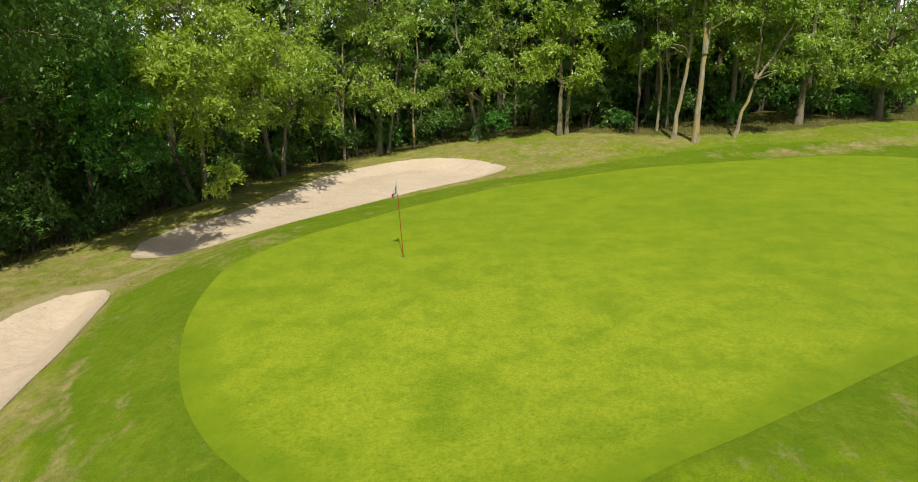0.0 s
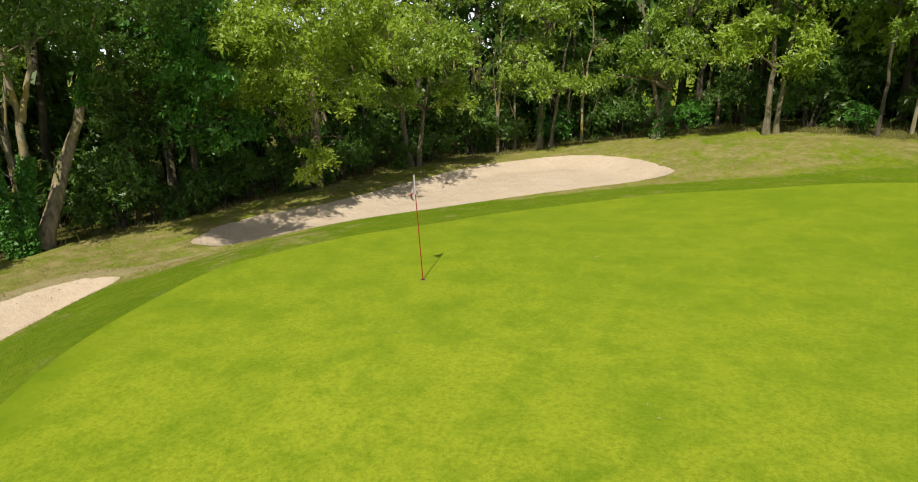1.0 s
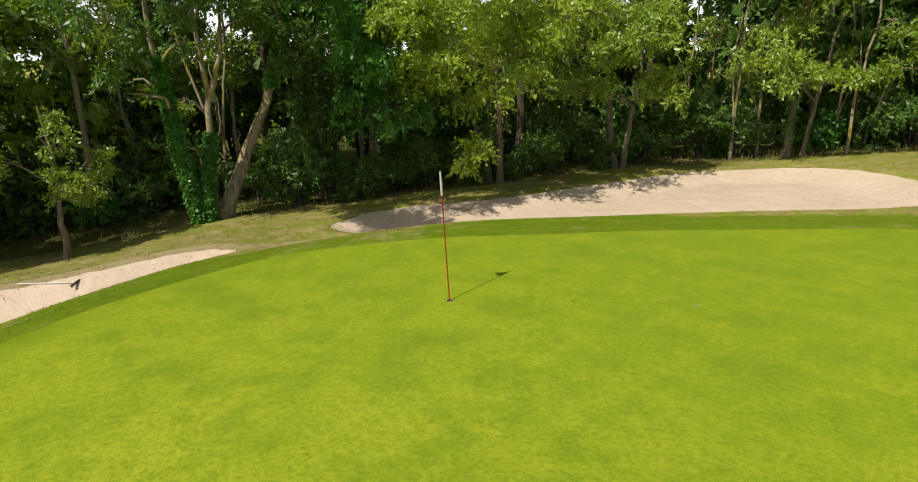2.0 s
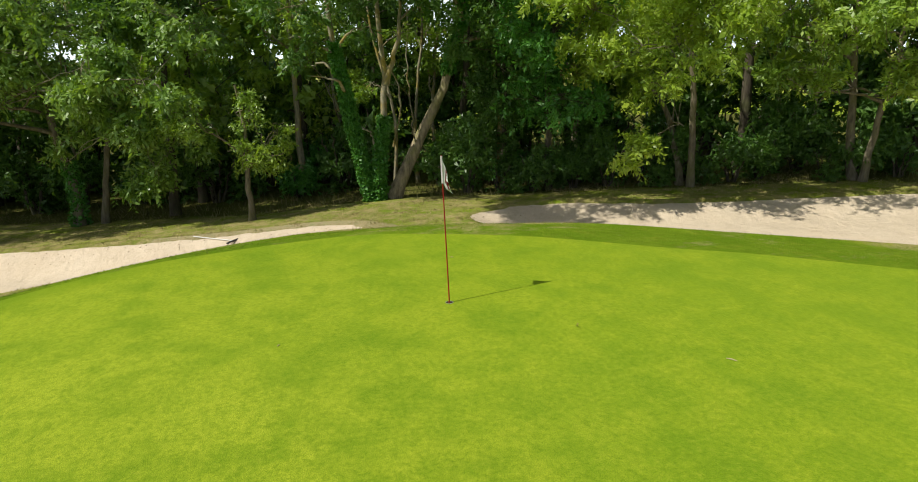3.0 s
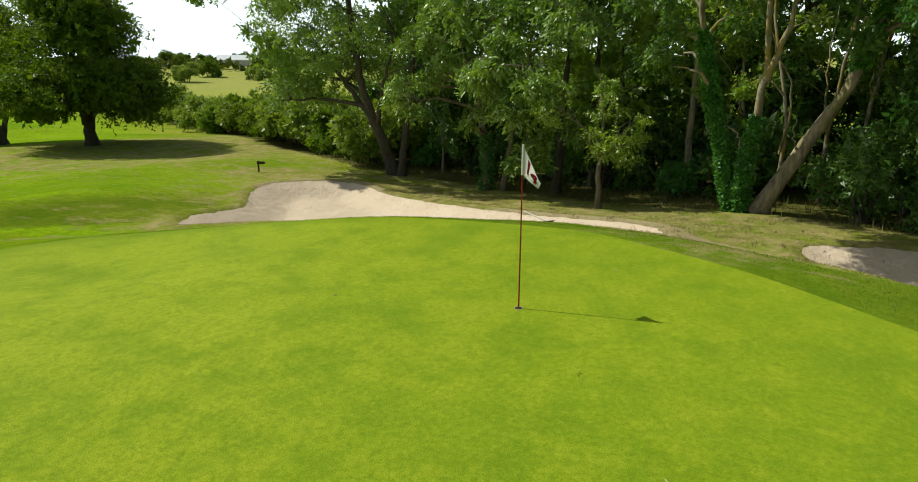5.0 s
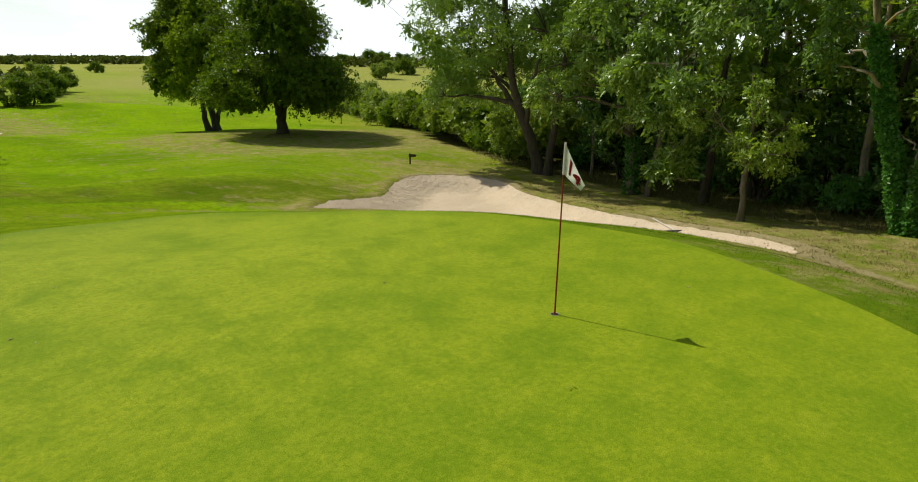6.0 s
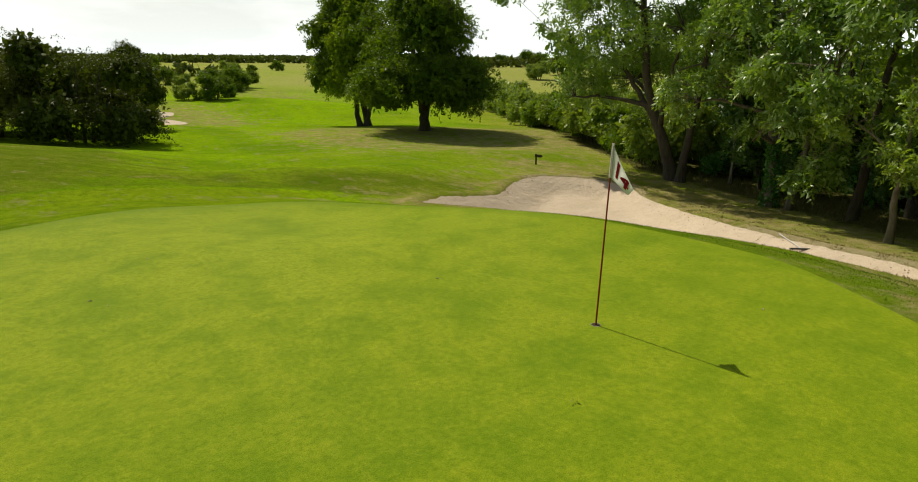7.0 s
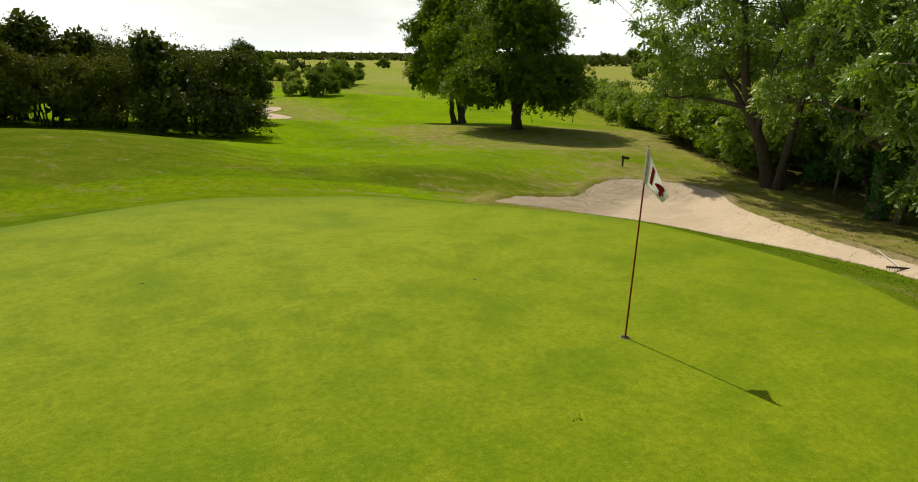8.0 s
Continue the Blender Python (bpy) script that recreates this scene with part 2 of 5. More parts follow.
GREEN_TURF, COURSE, SAND = mat_green(), mat_ground(), mat_sand()
BARK_GREY = mat_bark("grey_bark", (0.085, 0.072, 0.048), (0.26, 0.22, 0.15), (0.15, 0.15, 0.04), 0.6)
BARK_DARK = mat_bark("dark_bark", (0.045, 0.035, 0.025), (0.11, 0.09, 0.065))
BARK_PALE = mat_bark("pale_lichen_bark", (0.12, 0.105, 0.070), (0.38, 0.34, 0.23), (0.32, 0.235, 0.045), 0.9)
BARK_BROWN = mat_bark("brown_bark", (0.105, 0.085, 0.056), (0.420, 0.335, 0.225), (0.220, 0.215, 0.060), 0.65)
LEAF_ASH = mat_leaf("ash_leaf", (0.117, 0.228, 0.020), (0.235, 0.366, 0.036), (0.323, 0.436, 0.054), 0.42, 0.8)
LEAF_LIGHT = mat_leaf("light_leaf", (0.084, 0.190, 0.021), (0.182, 0.308, 0.037), (0.248, 0.364, 0.052), 0.32, 0.7)
LEAF_BRIGHT = mat_leaf("bright_leaf", (0.191, 0.318, 0.026), (0.308, 0.437, 0.045), (0.373, 0.468, 0.059), 0.45, 0.6)
LEAF_DARK = mat_leaf("dark_leaf", (0.063, 0.148, 0.023), (0.131, 0.247, 0.041), (0.105, 0.195, 0.034), 0.38, 0.5)
LEAF_OAK = mat_leaf("oak_leaf", (0.055, 0.120, 0.010), (0.120, 0.205, 0.016), (0.155, 0.225, 0.018), 0.38, 0.08)
# Brighter copy of the oak leaf: sunlight from behind is put into its colour.
LEAF_OAK_LIT = mat_leaf("lit_oak_leaf", (0.130, 0.230, 0.012), (0.230, 0.340, 0.022), (0.270, 0.360, 0.030), 0.5, 0.08)
LEAF_IVY = mat_leaf("ivy_leaf", (0.057, 0.189, 0.024), (0.121, 0.315, 0.041), (0.092, 0.252, 0.033), 0.35, 0.6)
LEAF_HEDGE = mat_leaf("hedge_leaf", (0.117, 0.208, 0.029), (0.221, 0.319, 0.044), (0.286, 0.358, 0.062), 0.36, 0.25)
LEAF_THORN = mat_leaf("thorn_leaf", (0.045, 0.078, 0.012), (0.098, 0.132, 0.018), (0.110, 0.130, 0.022), 0.16, 0.05)
LEAF_OLIVE = mat_leaf("olive_thorn_leaf", (0.075, 0.112, 0.018), (0.144, 0.175, 0.027), (0.175, 0.175, 0.035), 0.16, 0.02)

# ---- ground ----
GREEN = [(-5.5, 11.9), (-5.95, 13.8), (-6.1, 15.5), (-6.0, 17.2), (-5.0, 19.1), (-4.3, 20.2), (-3.5, 21.2), (-2.7, 22.2), (-1.7, 23.7), (0.4, 25.9), (3.2, 28.0),
         (6.3, 28.6), (10.5, 29.4), (14.7, 30.0), (19.0, 30.2), (22.0, 28.0), (22.3, 23.0), (18.5, 17.0), (13.0, 12.9),
         (7.7, 10.4), (5.4, 9.2), (3.0, 8.0), (0.5, 7.0), (-2.0, 7.3), (-3.7, 8.7), (-4.8, 10.2)]
PLATEAU = [(-5.8, 12.3), (-6.3, 14.5), (-6.5, 16.5), (-6.4, 18.5), (-5.4, 21.0), (-3.4, 23.8), (-1.1, 26.2), (2.9, 28.5),
           (6.3, 28.9), (10.5, 29.5), (14.7, 30.0), (19.0, 30.2), (22.0, 28.0), (22.3, 23.0), (18.5, 17.0), (13.0, 12.9),
           (7.7, 10.4), (5.4, 9.2), (3.0, 8.0), (0.5, 7.0), (-2.0, 7.4), (-3.7, 8.8), (-4.9, 10.3)]
BUNKER_BACK = [(-10.7, 21.9), (-10.8, 23.2), (-10.2, 24.6), (-9.3, 25.8), (-8.6, 27.0), (-7.7, 29.6), (-6.7, 31.9), (-4.9, 35.0),
               (-1.8, 36.5), (0.8, 35.7), (2.3, 34.2), (3.1, 32.6), (1.8, 31.2), (-1.6, 28.6), (-3.7, 25.5),
               (-5.4, 23.2), (-7.3, 21.9), (-9.2, 21.3), (-10.4, 21.3)]
BUNKER_SIDE = [(-6.8, 5.7), (-8.2, 4.8), (-9.3, 4.6), (-10.7, 4.4), (-12.1, 3.5), (-13.6, 2.4), (-15.4, 2.0), (-16.9, 3.1),
               (-17.45, 4.8), (-16.4, 6.5), (-15.6, 8.1), (-14.85, 9.5), (-13.9, 11.1), (-13.2, 12.5), (-12.7, 13.8), (-12.15, 15.2),
               (-11.7, 16.7), (-10.8, 18.0), (-9.9, 18.0), (-9.25, 17.1), (-8.9, 15.3), (-8.8, 13.8), (-8.9, 12.0), (-8.8, 10.0),
               (-8.3, 8.0), (-7.2, 6.4)]
BUNKER_FAR = [(-10.0, -46.2), (-9.2, -50.5), (-10.2, -54.5), (-12.6, -58.2), (-15.2, -58.6), (-14.9, -55.8), (-12.9, -53.0), (-13.7, -49.6), (-13.9, -46.6), (-12.0, -45.4)]
WOODS = [(32, 39), (25, 36.5), (16, 35), (12, 35.5), (7.5, 39), (2, 41.2), (-4, 38.8), (-8.3, 34.8), (-10.2, 30.6), (-11.6, 27.8), (-13.2, 24.4), (-15.0, 20.6),
         (-16.6, 15.8), (-20.3, 10), (-21.8, 4.0), (-24, -1), (-33, -13), (-55, -45), (-66, -64), (-95, -64), (-60, 0),
         (-50, 62), (36, 72)]
# x, y, radius, height of the rises and dips of the land round the green
RISES = [(-17.5, 28.5, 4.0, -0.6), (-22.5, -12.5, 5.0, -0.5), (-30, -72, 11, 1.3), (-47, -88, 10, -0.9), (-7, -21, 6, -0.5), (-38, -55, 8, 0.7), (0, -16, 3.5, 0.35), (-4.6, -0.4, 2.0, 0.42), (-10.5, -1.5, 2.4, 0.35), (3.5, -7, 4, 0.5), (-8.2, 13, 2.2, 0.05), (-8.3, 16.4, 2.2, 0.13), (-8.0, 8.2, 1.5, 0.09), (-8, 1, 2.6, 0.3), (2, -2, 4, 0.3), (-3, -6, 4, -0.25), (8, -9, 5, 0.4), (10, -16, 7, 0.8), (-9, 13, 5, 0.49), (14, 30, 9, -0.01), (3, 33, 6, -0.4), (-11, 24, 6, 0.24), (-13, 3, 6, -0.19), (-15, 12, 5, -0.12),
         (-18, -3, 7, 0.72), (-8, 36, 9, 0.21), (7, 38, 8, 1.14), (-3, 3, 5, 0.31), (9, 4, 9, 1.28), (-25, -21, 13, 1.15),
         (-28, 12, 12, -0.02), (-20, -38, 16, -0.59), (14, -20, 16, 0.22), (26, 40, 14, 1.73), (-22, 30, 12, 1.06), (-110, -300, 140, 2.6), (-232, -196, 62, 5.2)]


def closed_curve(pts, n):
    """A smooth closed line of n points through a few."""
    p = np.array(pts, float)
    k = len(p)
    u = np.arange(n) / n * k
    i = u.astype(int)
    f = (u - i)[:, None]
    a, b, c, d = p[(i - 1) % k], p[i % k], p[(i + 1) % k], p[(i + 2) % k]
    return 0.5 * (2 * b + (c - a) * f + (2 * a - 5 * b + 4 * c - d) * f * f + (3 * b - a - 3 * c + d) * f ** 3)


def signed(x, y, line):
    """Distance from a closed line, negative inside."""
    x, y = np.asarray(x, float), np.asarray(y, float)
    d, inside = np.full(x.shape, 1e9), np.zeros(x.shape, bool)
    for (ax, ay), (bx, by) in zip(line, np.roll(line, -1, 0)):
        ex, ey = bx - ax, by - ay
        k = np.clip(((x - ax) * ex + (y - ay) * ey) / (ex * ex + ey * ey + 1e-12), 0, 1)
        d = np.minimum(d, np.hypot(x - ax - k * ex, y - ay - k * ey))
        inside ^= ((ay > y) != (by > y)) & (x < ex * (y - ay) / (by - ay + 1e-12) + ax)
    return np.where(inside, -d, d)


def smooth(u):
    u = np.clip(u, 0, 1)
    return u * u * (3 - 2 * u)


GREEN_LINE, PLATEAU_LINE = closed_curve(GREEN, 120), closed_curve(PLATEAU, 120)
BACK_LINE, SIDE_LINE, FAR_LINE = closed_curve(BUNKER_BACK, 110), closed_curve(BUNKER_SIDE, 130), closed_curve(BUNKER_FAR, 30)
WOODS_LINE = closed_curve(WOODS, 130)


def bare_z(x, y):
    """Height of the land without the bunkers."""
    x, y = np.asarray(x, float), np.asarray(y, float)
    far = 75 * np.tanh(x / 75), 75 * np.tanh(y / 75)
    low = -2.2 + 0.045 * far[0] + 0.024 * far[1]
    for a, b, r, h in RISES:
        low = low + h * np.exp(-((x - a) ** 2 + (y - b) ** 2) / (2 * r * r))
    low = low + 0.05 * np.sin(0.55 * x + 0.3 * y) * np.sin(0.43 * y - 0.2 * x)
    top = 0.022 * np.clip(x + 1.4, -20, 30) + 0.010 * np.clip(y - 17.4, -20, 30)
    top = top - 0.32 * smooth((y - 19) / 8) * smooth((9 - x) / 6) - 0.25 * smooth((13.5 - y) / 5) * smooth((3 - x) / 4)
    w = smooth((signed(x, y, PLATEAU_LINE) + 0.7) / 4.7)
    return (1 - w) * top + w * low


def land_z(x, y):
    z = bare_z(x, y)
    for line, deep in ((BACK_LINE, 0.28), (SIDE_LINE, 0.5), (FAR_LINE, 0.3)):
        d = signed(x, y, line)
        z = z - deep * smooth((0.15 - d) / 1.6) + 0.10 * np.exp(-((d - 0.35) / 0.35) ** 2)
    return z


def z_at(x, y):
    return float(land_z(np.array([x]), np.array([y]))[0])


def mesh_of(name, verts, faces, material, smooth_shade=False):
    me = bpy.data.meshes.new(name)
    verts, faces = np.asarray(verts, np.float32), np.asarray(faces, np.int32)
    me.vertices.add(len(verts))
    me.vertices.foreach_set("co", verts.ravel())
    k = faces.shape[1]
    me.loops.add(faces.size)
    me.loops.foreach_set("vertex_index", faces.ravel())
    me.polygons.add(len(faces))
    me.polygons.foreach_set("loop_start", np.arange(len(faces), dtype=np.int32) * k)
    if smooth_shade:
        me.polygons.foreach_set("use_smooth", np.ones(len(faces), bool))
    me.update(calc_edges=True)
    me.materials.append(material)
    return me


def part_np(name, verts, faces, material, parent=None, label="", smooth_shade=False):
    ob = new(name, mesh_of(name, verts, faces, material, smooth_shade))
    if parent:
        ob.parent = parent
    return tagged(ob, label)


def part(name, bm, material, parent=None, label="", smooth_shade=False):
    """One bmesh as one mesh object under a thing."""
    me = bpy.data.meshes.new(name)
    for f in bm.faces:
        f.smooth = smooth_shade
    bm.to_mesh(me)
    bm.free()
    me.materials.append(material)
    ob = new(name, me)
    if parent:
        ob.parent = parent
    return tagged(ob, label)


def axis_steps(lo, hi, step, reach, grow=1.18):
    core = list(np.arange(lo, hi + 1e-6, step))
    out, s = [], step
    v = core[0]
    while v > -reach:
        s *= grow
        v -= s
        out.append(v)
    head = out[::-1]
    v, s, tail = core[-1], step, []
    while v < reach:
        s *= grow
        v += s
        tail.append(v)
    return np.array(head + core + tail)


def build_ground():
    xs, ys = axis_steps(-24, 24, 0.24, 4200, 1.07), axis_steps(-4, 42, 0.24, 4200, 1.07)
    ys = np.sort(np.concatenate([ys, np.arange(-61.03, -43, 0.7)]))
    gx, gy = np.meshgrid(xs, ys)
    x, y = gx.ravel(), gy.ravel()
    z = land_z(x, y)
    d_green = signed(x, y, GREEN_LINE)
    z = z - 0.05 * smooth((-0.05 - d_green) / 0.35)
    for line in (BACK_LINE, SIDE_LINE, FAR_LINE):
        z = z - 0.08 * smooth((-0.02 - signed(x, y, line)) / 0.35)
    nx, ny = len(xs), len(ys)
    i = np.arange(nx * ny).reshape(ny, nx)
    faces = np.stack([i[:-1, :-1], i[:-1, 1:], i[1:, 1:], i[1:, :-1]], -1).reshape(-1, 4)
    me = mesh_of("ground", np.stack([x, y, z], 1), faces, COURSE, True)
    d_b = np.minimum(signed(x, y, BACK_LINE), signed(x, y, SIDE_LINE))
    d_w = signed(x, y, WOODS_LINE)
    fringe = smooth((3.0 - d_green) / 1.1)
    dry = smooth((5.5 - d_b) / 4) * smooth((d_green - 2.0) / 1.2) + smooth((4.5 - d_w) / 5) * 0.35
    dry += 0.95 * np.exp(-((x - 7.5) ** 2 / 26 + (y - 34.6) ** 2 / 7)) + 0.5 * np.exp(-((x + 21) ** 2 / 60 + (y + 12) ** 2 / 90))
    track = 31.0 + 0.10 * (x - 15)
    dry += 1.2 * np.exp(-((y - track) / 0.7) ** 2) * smooth((x - 14.5) / 2) + 0.8 * np.exp(-((x + 8) ** 2 / 14 + (y - 19.2) ** 2 / 2))
    wav = 0.5 + 0.5 * np.sin(0.9 * x + 0.5 * y) * np.sin(0.7 * y - 0.45 * x + 1.0)
    dry += 0.75 * np.exp(-((x + 5.6) ** 2 / 2.4 + (y - 4.0) ** 2 / 3.4)) * wav
    dry += 0.75 * np.exp(-((x + 16.5) ** 2 / 22 + (y + 50) ** 2 / 50)) + 0.7 * np.exp(-((x + 14) ** 2 / 60 + (y + 62) ** 2 / 220)) + 0.6 * np.exp(-((x + 46) ** 2 / 90 + (y + 100) ** 2 / 900))
    strip = np.exp(-((d_green - 2.9 - 0.25 * np.sin(1.3 * x)) / 0.45) ** 2) * smooth((8.5 - y) / 2) * smooth((1.5 - x) / 2) * smooth((x + 7.5) / 2)
    dry += 0.9 * np.exp(-((x + 25) ** 2 / 70 + (y + 16) ** 2 / 60)) + 0.5 * np.exp(-((x + 13.5) ** 2 / 14 + (y + 5.5) ** 2 / 5)) + 0.5 * np.exp(-((x + 15.5) ** 2 / 9 + (y + 1.0) ** 2 / 3))
    dry += 0.9 * np.exp(-((x + 15.6) ** 2 / 9 + (y - 11.5) ** 2 / 24))
    # Reaches out past the trunks to darken the shaded ground there as well.
    litter = smooth((0.9 - d_w) / 1.4)
    lane = np.exp(-(((x + 10) * 0.88 - (y + 12) * 0.34) / 11) ** 2) * smooth((4 - y) / 6)
    fringe = fringe * (1 - 0.6 * smooth((9.5 - y) / 3))
    dry = dry * (1 - smooth((x + 7) / 3) * smooth((9 - y) / 4))
    dry = dry * (1 - 0.9 * np.exp(-((x + 8) ** 2 + (y - 2) ** 2) / 14))
    dry += 0.9 * np.exp(-((x + 27) ** 2 / 90 + (y + 17) ** 2 / 40)) + 0.9 * np.exp(-((x + 22) ** 2 / 50 + (y + 26) ** 2 / 40))
    lush = np.clip(0.75 * smooth((-8 - y) / 10) * smooth((150 - np.hypot(x, y)) / 60) * smooth((x + 75) / 25) + smooth(lane * 1.8) + smooth((x + 8) / 4) * smooth((9 - y) / 4) + smooth((x + 3) / 8) * smooth((14 - y) / 10), 0, 1) * smooth((d_w - 3) / 6) * (1 - 0.4 * np.exp(-((x + 24) ** 2 / 80 + (y + 16) ** 2 / 90)))
    dry = dry * (1 - 0.75 * smooth((3.5 - y) / 3) * smooth((x + 18) / 3) * smooth((y + 9) / 3))
    lush = lush * (1 - 0.75 * np.exp(-((x + 18) ** 2 / 45 + (y + 4) ** 2 / 50)))
    dry = np.clip(dry, 0, 1) + strip * 0.5
    worn_line = np.exp(-((d_green - 2.0 - 0.12 * np.sin(1.7 * y)) / 0.22) ** 2) * smooth((14.2 - y) / 2) * smooth((y - 6.5) / 2) * smooth((-4.5 - x) / 1.5)
    dry = dry + 0.75 * worn_line + 0.5 * smooth((d_green - 2.2) / 0.6) * smooth((-6.5 - x) / 1) * smooth((14 - y) / 3) * smooth((y - 6) / 2) * wav
    bank = smooth((3.4 - signed(x, y, SIDE_LINE)) / 2.2) * smooth((-11.5 - x) / 1.5) * smooth((y - 5.5) / 2)
    dry = np.minimum(dry, 0.72) + 0.6 * bank
    zone = me.color_attributes.new("zone", 'FLOAT_COLOR', 'POINT')
    col = np.stack([np.clip(fringe, 0, 1), np.clip(dry, 0, 1.15), np.clip(litter, 0, 1), np.ones_like(x)], 1).astype(np.float32)
    zone.data.foreach_set("color", col.ravel())
    at = me.attributes.new("lush", 'FLOAT', 'POINT')
    at.data.foreach_set("value", lush.astype(np.float32))
    d_side = signed(x, y, SIDE_LINE)
    worn = 1.15 * np.exp(-(np.maximum(d_side, 0) / 0.8) ** 2) * smooth((y - 11) / 3) * smooth((-8.6 - x) / 1.5) + 1.0 * np.exp(-((0.45 * (x + 9.9) + 0.89 * (y - 19.2)) ** 2 / 3.2 + (0.89 * (x + 9.9) - 0.45 * (y - 19.2)) ** 2 / 0.12))
    worn = worn + 0.8 * np.exp(-(np.maximum(d_side, 0) / 0.6) ** 2) * smooth((-13 - x) / 2) * smooth((8 - y) / 2) + 0.45 * np.exp(-((x - 5.5) ** 2 / 7 + (y - 34.5) ** 2 / 1.5))
    apron = smooth((4.6 - d_green) / 0.25) * smooth((9.5 - y) / 2) * smooth((x + 4.5) / 1.5)
    tall = smooth((9.0 - y) / 2) * smooth((d_green - 4.4) / 0.5) * np.clip(np.exp(-((x - 8) ** 2 / 130 + (y + 8) ** 2 / 200)) * 1.2 + 0.7 * np.exp(-((x + 7.5) ** 2 / 34 + (y - 2.6) ** 2 / 7)), 0, 1)
    for key, value in (("apron", apron), ("rough", tall)):
        at = me.attributes.new(key, 'FLOAT', 'POINT')
        at.data.foreach_set("value", value.astype(np.float32))
    at = me.attributes.new("worn", 'FLOAT', 'POINT')
    at.data.foreach_set("value", worn.astype(np.float32))
    # Ramp with distance for the tan fields and their painted haze.
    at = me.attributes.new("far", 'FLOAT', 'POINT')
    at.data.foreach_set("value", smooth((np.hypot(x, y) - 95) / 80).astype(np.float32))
    return tagged(new("ground", me), "mown golf course turf with dry straw patches and leaf litter", "ground", "", "structure")


build_ground()


def build_sheet(name, line, material, lift, label, step, category):
    """A sheet of fine squares inside a closed line, its rim drawn onto the line."""
    lo, hi = line.min(0) - step, line.max(0) + step
    gx, gy = np.meshgrid(np.arange(lo[0], hi[0] + step, step), np.arange(lo[1], hi[1] + step, step))
    ny, nx = gx.shape
    x, y = gx.ravel().copy(), gy.ravel().copy()
    d = signed(x, y, line)
    i = np.arange(nx * ny).reshape(ny, nx)
    faces = np.stack([i[:-1, :-1], i[:-1, 1:], i[1:, 1:], i[1:, :-1]], -1).reshape(-1, 4)
    faces = faces[signed(x[faces].mean(1), y[faces].mean(1), line) < 0]
    used = np.bincount(faces.ravel(), minlength=nx * ny)
    seg_a, seg_b = line, np.roll(line, -1, 0)
    e = seg_b - seg_a
    for j in np.flatnonzero((used > 0) & (used < 4)):
        k = np.clip(((x[j] - seg_a[:, 0]) * e[:, 0] + (y[j] - seg_a[:, 1]) * e[:, 1]) / (e ** 2).sum(1), 0, 1)
        q = seg_a + k[:, None] * e
        x[j], y[j] = q[np.argmin((q[:, 0] - x[j]) ** 2 + (q[:, 1] - y[j]) ** 2)]
    used = used > 0
    z = land_z(x, y) + lift
    if material is SAND:
        inside = smooth(-signed(x, y, line) / 0.5)
        z = z + inside * 0.016 * (np.sin(3.1 * x + 1.7 * np.sin(2.3 * y)) * np.sin(2.7 * y + 1.3 * np.sin(1.9 * x)) + 0.8 * np.sin(7.3 * x + 2.1 * np.sin(5.1 * y)) * np.sin(6.1 * y + 1.8 * np.sin(4.7 * x)))
    idx = np.cumsum(used) - 1
    me = mesh_of(name, np.stack([x, y, z], 1)[used], idx[faces], material, True)
    at = me.attributes.new("rim", 'FLOAT', 'POINT')
    at.data.foreach_set("value", (smooth((signed(x[used], y[used], line) + 1.3) / 1.3) * smooth((16 - y[used]) / 4)).astype(np.float32))
    at = me.attributes.new("pale", 'FLOAT', 'POINT')
    px, py = x[used], y[used]
    at.data.foreach_set("value", (np.exp(-((px - 0.5) ** 2 / 55 + (py - 11.5) ** 2 / 30))).astype(np.float32))
    return tagged(new(name, me), label, category, "", "structure")


def frayed(line, amp):
    """A closed line with a small uneven wander, as a worn edge has."""
    k = np.arange(len(line)) / len(line) * 2 * np.pi
    step = np.roll(line, -1, 0) - np.roll(line, 1, 0)
    normal = np.stack([step[:, 1], -step[:, 0]], 1) / np.linalg.norm(step, axis=1, keepdims=True)
    wave = (np.sin(17 * k) + 0.8 * np.sin(41 * k + 1.3) + 0.7 * np.sin(67 * k + 2.1) + 0.5 * np.sin(95 * k)) * (1 + 0.8 * np.sin(5 * k) * np.sin(3 * k + 1))
    return line + normal * (amp * wave / 2)[:, None]


build_sheet("putting_green", closed_curve(GREEN, 240), GREEN_TURF, 0.006, "closely mown bright green putting surface", 0.3, "green")
build_sheet("bunker_back", frayed(closed_curve(BUNKER_BACK, 420), 0.03), SAND, 0.012, "long pale sand bunker below the trees", 0.16, "bunker")
build_sheet("bunker_side", frayed(closed_curve(BUNKER_SIDE, 460), 0.03), SAND, 0.012, "pale sand bunker with worn sandy edge", 0.16, "bunker")
build_sheet("bunker_far", closed_curve(BUNKER_FAR, 60), SAND, 0.02, "distant pale sand bunker beside bushes", 0.6, "bunker")


